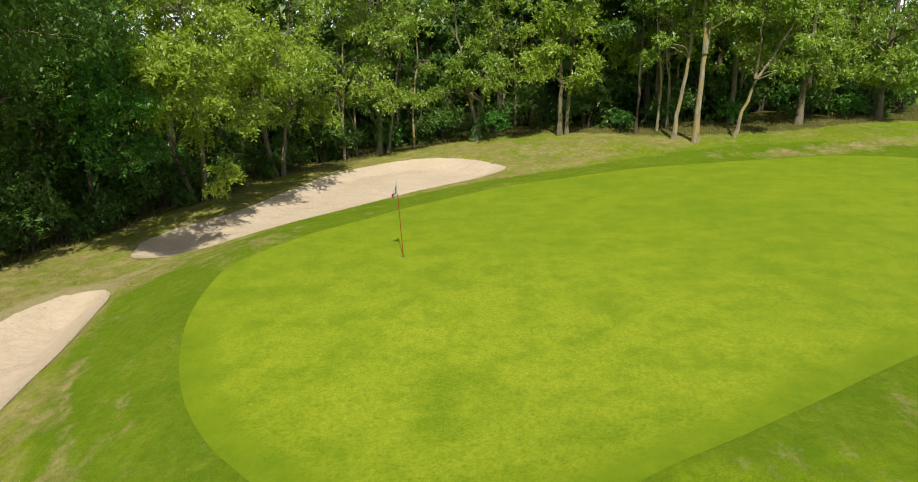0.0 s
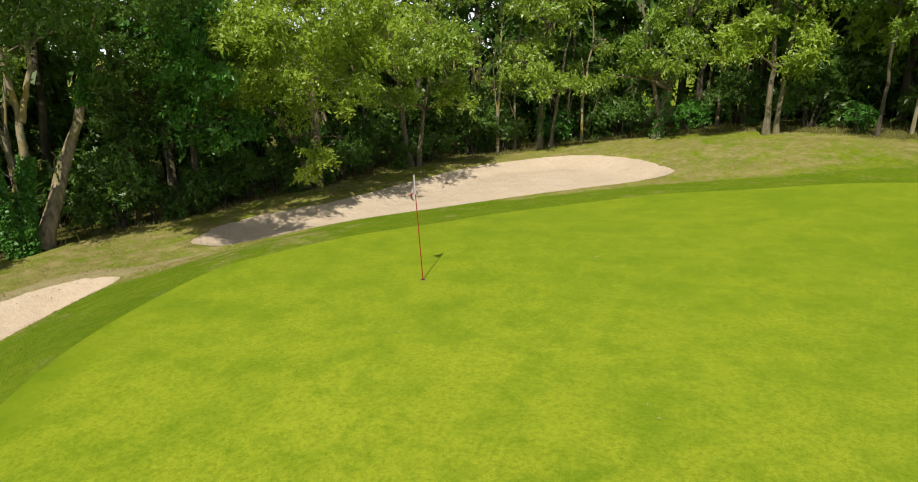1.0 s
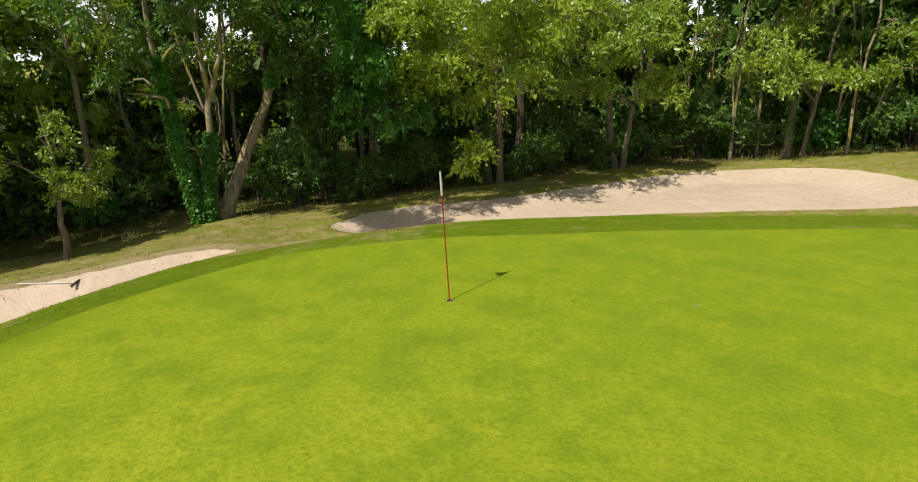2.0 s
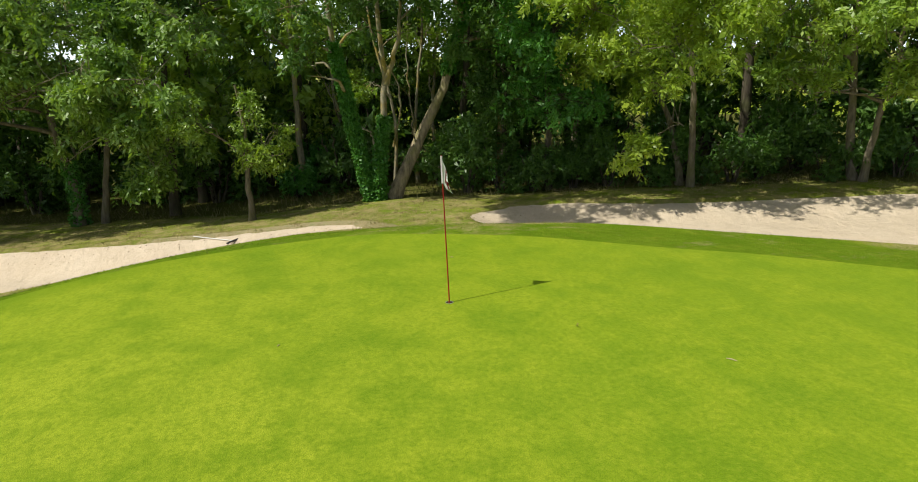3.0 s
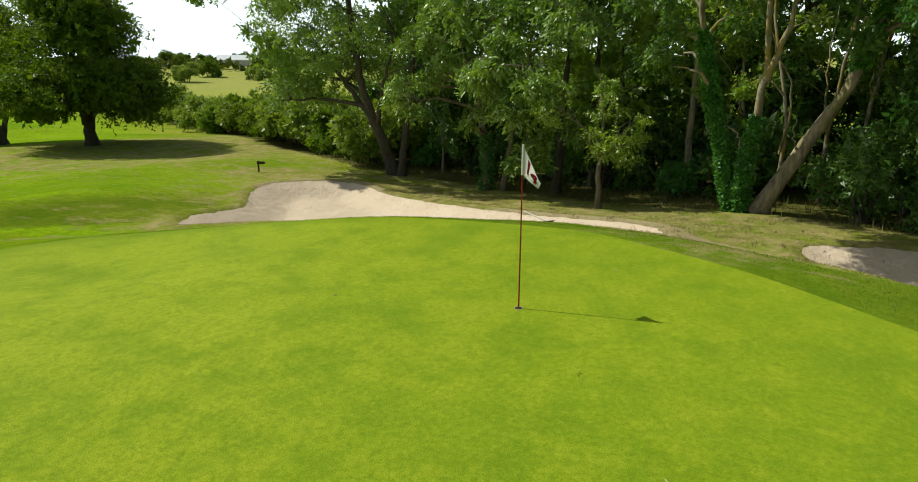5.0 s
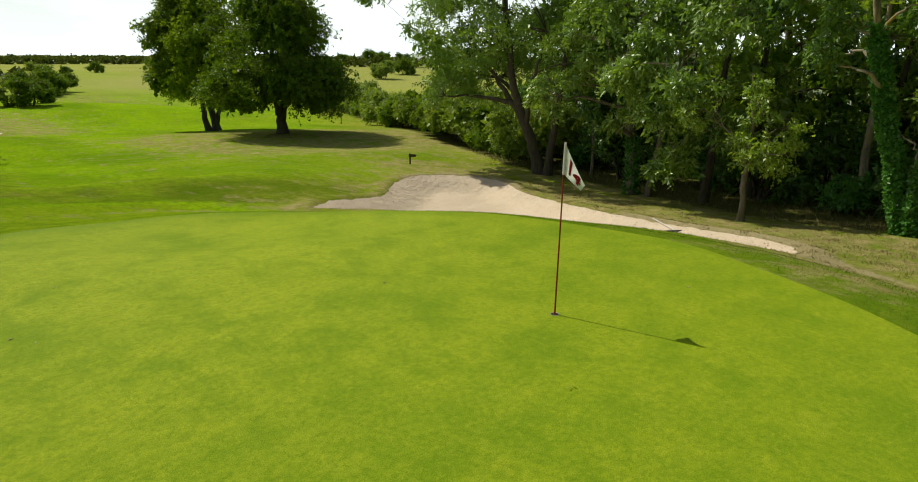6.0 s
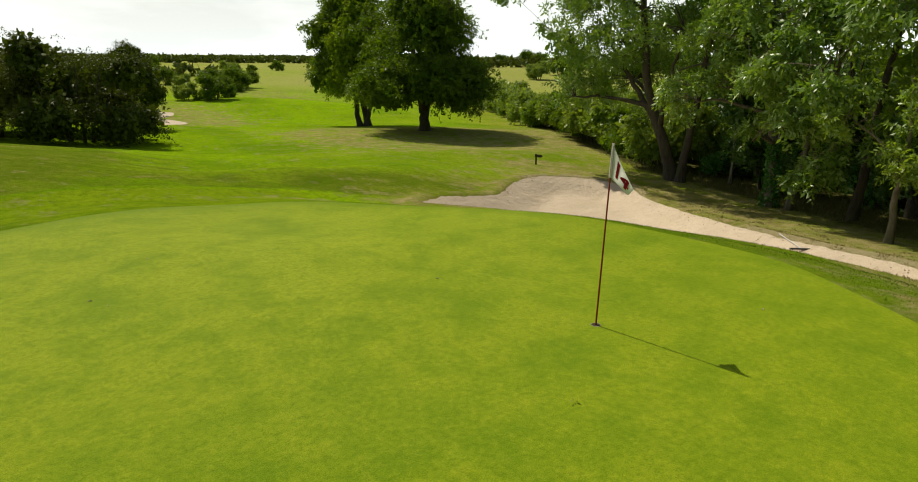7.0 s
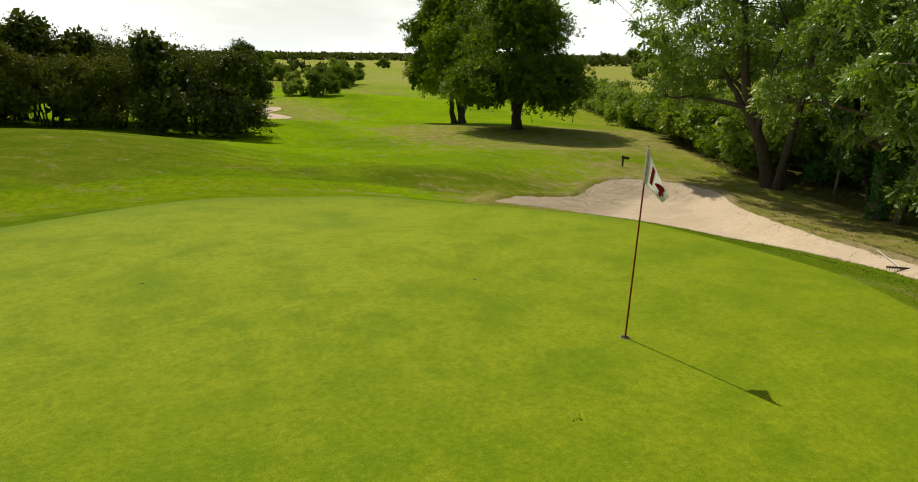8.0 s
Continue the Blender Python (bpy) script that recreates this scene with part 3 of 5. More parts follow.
# ---- trees ----
def tubes(paths, sides=7):
    """Tapered tubes along lines of (points, radii)."""
    vs, fs, base = [], [], 0
    ang = np.arange(sides) / sides * 2 * np.pi
    for pts, rad in paths:
        pts, rad = np.asarray(pts, float), np.asarray(rad, float)
        t = np.gradient(pts, axis=0)
        t /= np.linalg.norm(t, axis=1, keepdims=True) + 1e-9
        ref = np.where(np.abs(t[:, 2:3]) > 0.9, [[1.0, 0, 0]], [[0, 0, 1.0]])
        u = np.cross(t, ref)
        u /= np.linalg.norm(u, axis=1, keepdims=True) + 1e-9
        w = np.cross(t, u)
        ring = pts[:, None] + rad[:, None, None] * (np.cos(ang)[None, :, None] * u[:, None] + np.sin(ang)[None, :, None] * w[:, None])
        vs.append(ring.reshape(-1, 3))
        n = len(pts)
        a = (np.arange(n - 1)[:, None] * sides + np.arange(sides)[None]).ravel()
        b = (np.arange(n - 1)[:, None] * sides + (np.arange(sides)[None] + 1) % sides).ravel()
        fs.append(np.stack([a, b, b + sides, a + sides], 1) + base)
        base += n * sides
    return np.concatenate(vs), np.concatenate(fs)


def bend(pts, n, rng, wob=0.0):
    """A smooth line of n points through a few, with a little wander."""
    p = np.array(pts, float)
    u = np.linspace(0, len(p) - 1, n)
    q = np.stack([np.interp(u, np.arange(len(p)), p[:, k]) for k in range(3)], 1)
    for _ in range(2):
        q[1:-1] = (q[:-2] + 2 * q[1:-1] + q[2:]) / 4
    q[1:] += rng.normal(0, wob, (n - 1, 3)) * np.linspace(0.3, 1, n - 1)[:, None]
    return q


def leaves(centres, spread, rng, twigs, per, size, droop=0.35, flat=0.75, shape=2.3, out=None, corners=4):
    """Sprays of pointed leaves round each centre: vertices and faces."""
    c = np.repeat(centres, twigs, 0)
    s = np.repeat(spread, twigs) if np.ndim(spread) else np.full(len(c), spread)
    n = len(c)
    d = rng.normal(0, 1, (n, 3)) * (1, 1, flat)
    d /= np.linalg.norm(d, axis=1, keepdims=True)
    root = c + d * (s * rng.uniform(0.05, 0.55, n))[:, None]
    run = s * rng.uniform(0.35, 0.9, n)
    k = (np.arange(per) + 0.5) / per
    pos = root[:, None] + d[:, None] * (run[:, None] * k[None])[..., None]
    pos[..., 2] -= droop * (run[:, None] * k[None] ** 2)
    side = np.cross(d, rng.normal(0, 1, (n, 3)))
    side /= np.linalg.norm(side, axis=1, keepdims=True) + 1e-9
    sign = np.where(np.arange(per) % 2, 1, -1)
    axis = d[:, None] * 0.55 + side[:, None] * sign[None, :, None] + rng.normal(0, 0.45, (n, per, 3))
    axis[..., 2] -= droop
    axis /= np.linalg.norm(axis, axis=2, keepdims=True)
    axis, pos = axis.reshape(-1, 3), pos.reshape(-1, 3)
    m = len(pos)
    face = rng.normal(0, 0.75, (m, 3)) + (0, -0.15, 0.6) + 0.3 * np.repeat(d, per, 0)
    if out is not None:
        face = face + 0.4 * np.repeat(out, twigs * per, 0)
    wide = np.cross(axis, face)
    wide /= np.linalg.norm(wide, axis=1, keepdims=True) + 1e-9
    ln = size * rng.uniform(0.65, 1.35, m)
    wd = ln / shape
    a = pos
    b = pos + axis * (ln * 0.45)[:, None] + wide * (wd * 0.5)[:, None]
    e = pos + axis * ln[:, None]
    f = pos + axis * (ln * 0.45)[:, None] - wide * (wd * 0.5)[:, None]
    if corners == 3:
        v = np.stack([a - wide * (wd * 0.5)[:, None], a + wide * (wd * 0.6)[:, None], e], 1).reshape(-1, 3)
    else:
        v = np.stack([a, b, e, f], 1).reshape(-1, 3)
    return v, np.arange(corners * m).reshape(-1, corners)


def clusters(blobs, count, rng, pad=8, reach=0.5):
    """Centres of leaf sprays and the way they face: rounded clumps of foliage over the outside of a crown of several lobes, with gaps between them."""
    many = max(4, count // pad)
    vol = np.array([b[3] * b[4] * b[5] for b in blobs]) ** 0.55
    which = rng.choice(len(blobs), many, p=vol / vol.sum())
    d = rng.normal(0, 1, (many, 3)) + (0, 0, 0.25)
    d /= np.linalg.norm(d, axis=1, keepdims=True)
    bl = np.array(blobs, float)[which]
    size = np.cbrt(bl[:, 3] * bl[:, 4] * bl[:, 5])
    mid = bl[:, :3] + d * rng.uniform(0.55, 1.0, many)[:, None] * bl[:, 3:6]
    wide = np.clip(size * 0.34, 0.24, reach + 0.08) * rng.uniform(0.7, 1.25, many)
    off = rng.normal(0, 1, (many, pad, 3)) * (0.62, 0.62, 0.30) * wide[:, None, None]
    off[..., 2] -= 0.30 * (off[..., 0] * d[:, None, 0] + off[..., 1] * d[:, None, 1])
    return (mid[:, None] + off).reshape(-1, 3), np.repeat(d, pad, 0)


def grow_tree(name, seed, stems, blobs, bark, leaf, label, count=260, spray=0.46, twigs=5, per=7, size=0.19, limbs=True,
              droop=0.3, category="tree", group="", ivy=None, shape=2.4, twig_share=0.45, core=0, corners=4):
    """A tree about its own foot: stems are (points, foot radius), blobs the lobes of the crown (x, y, z, rx, ry, rz)."""
    rng = np.random.default_rng(seed)
    root = new(name)
    tagged(root, label, category, group)
    paths, nodes = [], []
    for pts, r0 in stems:
        q = bend(pts, 14, rng, 0.055)
        r = r0 * np.linspace(1, 0.32, 14)
        r[0] *= 1.35
        r[1] *= 1.1
        paths.append((q, r))
        nodes.append(np.column_stack([q[5:], r[5:]]))
    nodes = np.concatenate(nodes)
    cs, ways = clusters(blobs, count, rng)
    count = len(cs)
    if limbs:
        for b in blobs:
            for _ in range(2):
                goal = np.array(b[:3]) + rng.normal(0, 0.35, 3) * np.array(b[3:6])
                gap = np.linalg.norm(nodes[:, :3] - goal, axis=1) + np.where(nodes[:, 2] > goal[2] - 0.3, 3.0, 0)
                k = np.argmin(gap)
                st, r = nodes[k, :3], nodes[k, 3] * 0.62
                mid = (st + goal) / 2 + (rng.normal(0, 0.25), rng.normal(0, 0.25), 0.25)
                q = bend([st, mid, goal], 8, rng, 0.05)
                rr = np.linspace(r, max(0.012, r * 0.25), 8)
                paths.append((q, rr))
                nodes = np.concatenate([nodes, np.column_stack([q[3:], rr[3:]])])
        for c in cs[:: max(1, round(1 / twig_share))]:
            k = np.argmin(np.linalg.norm(nodes[:, :3] - c, axis=1))
            st = nodes[k, :3]
            mid = (st + c) / 2 + rng.normal(0, 0.12, 3) + (0, 0, 0.1)
            paths.append((bend([st, mid, c], 5, rng, 0.03), np.linspace(min(0.022, nodes[k, 3] * 0.6), 0.006, 5)))
    thick = [p for p in paths if p[1][0] > 0.04]
    thin = [p for p in paths if p[1][0] <= 0.04]
    v, f = tubes(thick, 8)
    if thin:
        v2, f2 = tubes(thin, 4)
        f = np.concatenate([f, f2 + len(v)])
        v = np.concatenate([v, v2])
    part_np("trunk", v, f, bark, root, "", True)
    v, f = leaves(cs, spray, rng, twigs, per, size, droop, shape=shape, out=ways, corners=corners)
    if core:
        bl = np.array(blobs, float)[rng.integers(0, len(blobs), core)]
        inner = bl[:, :3] + rng.normal(0, 0.27, (core, 3)) * bl[:, 3:6]
        v2, f2 = leaves(inner, spray, rng, 4, 4, min(0.36, size * 2.4), droop, shape=1.3, corners=corners)
        v, f = np.concatenate([v, v2]), np.concatenate([f, f2 + len(v)])
    part_np("crown", v, f, leaf, root)
    if ivy:
        pts = []
        for k, (lo, hi, many) in ivy.items():
            q, r = paths[k]
            u = rng.uniform(lo, hi, many) * 13
            i = u.astype(int).clip(0, 12)
            g = (u - i)[:, None]
            axis = q[i] * (1 - g) + q[i + 1] * g
            off = rng.normal(0, 1, (many, 3)) * (1, 1, 0.4)
            off /= np.linalg.norm(off, axis=1, keepdims=True)
            pts.append(axis + off * (r[i] + rng.uniform(-0.01, 0.06, many))[:, None])
        v, f = leaves(np.concatenate(pts), 0.08, rng, 1, 5, 0.10, 0.5, shape=1.2)
        part_np("ivy", v, f, LEAF_IVY, root, "glossy dark ivy climbing the trunk")
    return root


def set_at(ob, x, y, turn=0.0, scale=1.0, sink=0.06):
    ob.matrix_world = Matrix.Translation((x, y, z_at(x, y) - sink)) @ pose(0, 0, 0, 0, 0, turn) @ Matrix.Scale(scale, 4)
    return ob


def round_blobs(rng, height, base, spread, lobes):
    """Lobes of an uneven broad crown."""
    out = [(0, 0, (height + base) / 2, spread * 0.55, spread * 0.55, (height - base) * 0.48)]
    for k in range(lobes):
        a = k / lobes * 2 * math.pi + rng.uniform(-0.4, 0.4)
        z = rng.uniform(base + 0.12 * (height - base), height - 0.2 * (height - base))
        far = spread * rng.uniform(0.45, 0.7) * (1 - 0.35 * abs(2 * (z - base) / (height - base) - 0.8))
        r = spread * rng.uniform(0.28, 0.42)
        out.append((far * math.cos(a), far * math.sin(a), z, r, r, r * rng.uniform(0.7, 1.0)))
    return out


# The row of trees at the edge of the wood, each in its own shape.
def wood_tree(seed, x, y, height, base, spread, bark, leaf, label, stems=None, lobes=7, count=420, name="woodland_tree", turn=0,
              out=(0, 0), low=0, **more):
    """A tree of the wood; out is the way in which its crown reaches towards the light, low how many boughs hang down there."""
    rng = np.random.default_rng(seed + 1000)
    if stems is None:
        lean = rng.uniform(-0.6, 0.6, 2)
        stems = [([(0, 0, 0), (lean[0] * 0.3, lean[1] * 0.3, height * 0.35), (lean[0], lean[1], height * 0.85)], rng.uniform(0.13, 0.2))]
    blobs = more.pop("blobs", None) or round_blobs(rng, height, base, spread, lobes)
    ox, oy = out
    blobs = [(a + ox * 0.55, b + oy * 0.55, c, *r) for a, b, c, *r in blobs]
    for k in range(low):
        s = (k + 0.5) / low * 2 - 1 + rng.uniform(-0.2, 0.2)
        far = rng.uniform(0.75, 1.1)
        r = rng.uniform(0.9, 1.4)
        blobs.append((ox * far - oy * 0.75 * s, oy * far + ox * 0.75 * s, base + rng.uniform(-0.7, 1.6), r, r, r * 0.75))
    t = grow_tree(name, seed, stems, blobs, bark, leaf, label, count, group="trees at the edge of the wood", **more)
    return set_at(t, x, y, turn)


ASH = "tall ash tree with yellow-green leaves at the wood's edge"
wood_tree(1, 12.9, 33.4, 14, 5.0, 3.0, BARK_PALE, LEAF_ASH, "tall tree with a pale orange-lichened trunk beside the green", name="ash_tree", count=330,
          stems=[([(0, 0, 0), (0.05, 0, 2.5), (0.1, 0.1, 5), (0.9, 0.2, 8), (1.4, 0.3, 12)], 0.165), ([(0.1, 0, 4.4), (-0.1, 0.1, 7), (-0.3, 0.3, 11)], 0.12)])
wood_tree(2, 12.1, 34.3, 13, 5.2, 2.8, BARK_PALE, LEAF_ASH, "slender tree with a pale lichened trunk leaning aside", name="ash_tree", count=330,
          stems=[([(0, 0, 0), (0.2, 0, 2), (0.6, 0.1, 4.5), (0.5, 0.1, 8), (0.8, 0.2, 12)], 0.12)],
          blobs=[(-1.2, -0.6, 4.6, 0.7, 0.7, 0.8), (0.2, 0.4, 8.4, 2.4, 2.2, 2.6), (0.6, 0.4, 11, 2.2, 2.0, 1.8), (0.9, 0.5, 5.8, 1.0, 1.0, 0.9)])
wood_tree(3, 15.1, 33.8, 11, 3.4, 3.4, BARK_PALE, LEAF_ASH, "young tree with a pale trunk curving over to one side", name="ash_tree", out=(2.4, 0.0), low=3,
          stems=[([(0, 0, 0), (0.3, 0, 1.5), (0.9, 0, 3.2), (2.4, 0.2, 5.2), (3.4, 0.3, 7.5)], 0.10), ([(0.8, 0, 3.0), (1.0, 0.2, 5.0), (0.9, 0.3, 8)], 0.07)])
wood_tree(4, 7.0, 38.1, 12, 2.4, 2.7, BARK_GREY, LEAF_BRIGHT, "tree with bright yellow-green leaves hanging low over two trunks", name="ash_tree",
          stems=[([(-0.15, 0, 0), (-0.2, 0, 3), (-0.3, 0, 9)], 0.15), ([(0.25, 0, 0), (0.3, 0.1, 3), (0.8, 0.2, 9)], 0.12)],
          blobs=[(-0.3, -0.8, 7, 2.2, 1.8, 2.6), (-2.0, -1.2, 4.0, 1.3, 1.0, 0.8), (0.6, -1.2, 3.6, 1.0, 0.9, 1.3), (-0.5, -1.0, 5.6, 2.1, 1.4, 1.2), (0.2, 0, 10, 2.0, 1.8, 2)], count=470)
wood_tree(5, 10.8, 36.6, 12, 4.4, 2.4, BARK_DARK, LEAF_DARK, "thin straight tree in the shade of the wood", name="ash_tree", count=260,
          stems=[([(0, 0, 0), (0.1, 0.05, 3.5), (0, 0.2, 10)], 0.085)])
wood_tree(6, 2.1, 40.4, 13, 3.4, 3.6, BARK_GREY, LEAF_ASH, "ivy-wrapped tree leaning at the wood's edge", name="ash_tree", out=(-0.3, -2.2), low=4,
          stems=[([(0, 0, 0), (0.3, 0, 2), (1.1, 0.1, 5), (1.6, 0.2, 10)], 0.22), ([(0.1, 0, 1.2), (-0.7, 0.2, 4), (-1.2, 0.4, 8)], 0.13)], ivy={0: (0.0, 0.5, 420)})
wood_tree(7, -3.6, 39.4, 13, 3.2, 3.8, BARK_GREY, LEAF_ASH, ASH, name="ash_tree", count=480, out=(0.6, -2.2), low=4,
          stems=[([(0, 0, 0), (0.1, 0, 4), (0.3, 0.2, 10)], 0.17), ([(0.5, 0.3, 0), (0.9, 0.3, 3), (1.6, 0.5, 8)], 0.1)], ivy={0: (0.1, 0.6, 300)})
wood_tree(8, -8.6, 34.3, 12.5, 3.4, 3.8, BARK_GREY, LEAF_ASH, "ash tree with two grey trunks behind the bunker", name="ash_tree", count=500, out=(1.6, -2.0), low=4,
          stems=[([(0, 0, 0), (-0.5, 0, 2.5), (-0.9, 0.2, 6), (-0.8, 0.3, 10)], 0.15), ([(0.35, 0, 0), (0.6, 0, 2.2), (0.9, 0.1, 5), (1.2, 0.3, 9)], 0.12)])
wood_tree(9, -11.2, 29.4, 12.5, 3.0, 4.0, BARK_GREY, LEAF_BRIGHT, "ash tree with a bent trunk and one low leafy bough", name="ash_tree", count=1150, size=0.165, per=8,
          stems=[([(0, 0, 0), (-0.25, -0.1, 1.4), (-1.0, -0.2, 2.9), (-2.1, -0.2, 3.6)], 0.14), ([(0.5, 0, 0), (0.8, -0.3, 2.5), (0.9, -0.9, 6), (0.8, -1.2, 10)], 0.125)],
          blobs=[(2.8, -2.9, 2.3, 1.0, 1.0, 0.75), (1.7, -2.6, 7.6, 3.2, 2.6, 2.4), (-1.0, -2.4, 6.0, 1.9, 1.8, 1.4), (3.2, -2.6, 5.0, 1.7, 1.6, 1.4), (1.4, -3.6, 4.7, 1.5, 1.3, 1.1),
                 (0.9, -1.6, 10, 2.8, 2.4, 2.0), (-2.0, -1.0, 8.0, 1.9, 1.8, 1.6), (2.0, -2.4, 3.6, 1.0, 1.0, 0.8), (3.6, -4.2, 4.2, 1.4, 1.4, 1.1), (4.4, -2.0, 6.2, 1.7, 1.7, 1.3), (3.0, -4.6, 6.6, 1.8, 1.8, 1.4), (2.4, -1.0, 5.2, 1.5, 1.6, 1.2), (3.4, 0.4, 6.2, 1.6, 1.8, 1.3), (1.2, -5.2, 5.6, 1.5, 1.4, 1.2), (2.6, -3.4, 1.7, 0.9, 0.9, 0.55)])
# Dark leaves on this and the ivy tree stand in for shade from southern trees.
wood_tree(10, -15.12, 20.27, 13, 5.4, 4.0, BARK_BROWN, LEAF_DARK, "tree with a thick bare trunk leaning far over", name="leaning_tree",
          stems=[([(0, 0, 0), (-0.05, 0.5, 1.0), (-0.05, 1.0, 2.0), (0, 1.5, 3.0), (0.1, 2.05, 4.0), (0.3, 2.4, 5.2), (0.4, 2.7, 7.0), (0.6, 3.1, 10.5)], 0.25),
                 ([(0, 0.9, 1.8), (0.2, 0.75, 2.4), (0.25, 0.7, 3.0)], 0.045)], count=300, ivy={0: (0.6, 0.92, 1300)},
          blobs=[(1.2, 3.2, 9.8, 2.4, 2.4, 1.8), (3.2, 1.6, 7.6, 1.6, 1.6, 1.0), (1.0, 4.0, 5.6, 0.8, 0.9, 0.7), (2.6, 4.6, 6.4, 1.2, 1.3, 0.9), (0.4, 4.6, 7.0, 1.4, 1.5, 1.1), (-1.0, 1.0, 8.4, 1.6, 1.8, 1.3)])
wood_tree(11, -15.24, 19.6, 13, 5.0, 3.6, BARK_PALE, LEAF_DARK, "forked tree with two stems wrapped in ivy", name="ivy_tree",
          stems=[([(0, 0, 0), (0.1, -0.28, 1.0), (0.2, -0.5, 2.0), (0.5, -0.8, 3.0), (0.8, -1.0, 4.0), (1.0, -1.2, 5.0), (1.1, -1.4, 7.0), (1.2, -1.8, 10.5)], 0.17),
                 ([(0.1, 0.12, 0), (0.3, 0.15, 1.0), (0.35, 0.28, 2.0), (0.4, 0.42, 3.0), (0.35, 0.52, 4.0), (0.3, 0.45, 4.7), (0.1, 0.3, 7.0), (0.2, 0.1, 10.5)], 0.16),
                 ([(0.3, 0.1, 1.7), (0.35, 0.0, 2.35), (0.4, -0.3, 2.62), (0.4, -0.55, 2.6)], 0.045),
                 ([(0.35, 0.5, 4.0), (0.5, 0.9, 5.2), (0.6, 1.2, 7.5)], 0.11)],
          ivy={0: (0.0, 0.72, 5200), 1: (0.0, 0.42, 2600)}, count=620,
          blobs=[(0.4, -0.6, 9.6, 2.2, 2.2, 1.8), (3.0, -1.6, 7.4, 1.5, 1.6, 0.9), (1.3, -2.4, 6.2, 0.9, 1.0, 1.1), (0.9, -0.3, 6.0, 0.7, 0.8, 0.7), (0.4, -2.1, 4.4, 0.5, 0.6, 0.6), (1.0, -3.2, 6.8, 1.2, 1.2, 0.9), (2.0, 0.6, 7.6, 1.3, 1.5, 1.0), (1.2, 1.9, 6.6, 0.9, 1.0, 0.8), (3.4, -1.4, 7.6, 1.7, 1.8, 0.9), (4.5, 0.2, 7.4, 1.5, 1.5, 0.8), (4.0, 1.6, 8.2, 1.5, 1.5, 0.9), (4.9, -1.6, 8.0, 1.3, 1.5, 0.8), (4.6, -3.2, 8.7, 1.3, 1.4, 0.8), (6.0, -2.2, 8.7, 1.3, 1.4, 0.8), (5.6, -4.6, 8.9, 1.2, 1.4, 0.8), (6.9, -3.8, 8.7, 1.2, 1.3, 0.7), (6.5, -0.8, 8.9, 1.2, 1.3, 0.8)])
wood_tree(12, -15.18, 15.48, 5.2, 1.9, 1.8, BARK_GREY, LEAF_ASH, "small sapling with sparse pale green leaves", name="sapling",
          stems=[([(0, 0, 0), (0.05, -0.03, 1.6), (0.1, 0.1, 2.6), (0.1, -0.1, 4.4)], 0.105), ([(0.05, 0.0, 1.9), (0.2, 0.7, 2.6), (0.25, 1.2, 3.1)], 0.035), ([(0.05, 0, 2.2), (0.1, -0.8, 2.9), (0.1, -1.8, 3.5)], 0.04)],
          blobs=[(0.3, 0.45, 2.1, 0.45, 0.5, 0.4), (0.2, 0.95, 2.7, 0.4, 0.45, 0.4), (0.2, 0.3, 3.1, 0.45, 0.45, 0.4), (0.2, -0.3, 2.4, 0.4, 0.45, 0.4), (0.3, -1.3, 3.2, 0.45, 0.5, 0.4), (0.3, 1.3, 3.2, 0.35, 0.4, 0.3), (0.2, 0.1, 3.8, 0.35, 0.35, 0.4), (0.25, 1.2, 2.0, 0.35, 0.4, 0.3), (0.2, -2.0, 3.6, 0.5, 0.6, 0.4)], count=150, spray=0.34, size=0.13)
wood_tree(13, -19.7, 9.8, 12.5, 3.4, 4.0, BARK_GREY, LEAF_LIGHT, "tree with a thin ivy-clad trunk and drooping leaves", name="ash_tree", count=960,
          stems=[([(0, 0, 0), (0.1, 0.0, 1.6), (0, -0.3, 3.0), (-0.1, -0.7, 5), (0.2, -0.8, 10)], 0.21), ([(0.2, 0.8, 0), (0.3, 1.1, 2.4), (0.3, 1.8, 5), (0.3, 2.2, 8)], 0.13)],
          blobs=[(0.4, -0.4, 8.6, 2.6, 2.4, 2.4), (2.0, -1.6, 5.8, 1.3, 1.2, 0.9), (2.6, -2.2, 4.2, 0.8, 0.8, 0.7), (4.0, 2.0, 5.6, 0.9, 1.0, 0.8), (4.8, 3.2, 4.8, 0.7, 0.9, 0.6), (3.4, 0.8, 4.8, 0.8, 0.9, 0.8),
                 (2.4, 0.4, 3.2, 0.6, 0.7, 0.6), (2.6, 1.8, 4.0, 0.7, 0.8, 0.8), (3.8, 2.6, 3.6, 0.6, 0.7, 0.6), (3.0, 3.2, 2.6, 0.6, 0.7, 0.6), (2.4, 2.4, 2.0, 0.6, 0.8, 0.5), (3.6, 4.4, 4.2, 0.6, 0.8, 0.5), (1.6, 2.6, 6.8, 1.6, 1.6, 1.1), (3.2, 4.6, 6.4, 1.1, 1.3, 0.8),
                 (2.6, -0.8, 7.0, 1.4, 1.3, 1.0), (2.2, 4.0, 3.2, 0.6, 0.7, 0.5), (2.2, -0.6, 5.2, 0.9, 0.9, 0.7)], ivy={0: (0, 0.4, 500)}, droop=0.5)
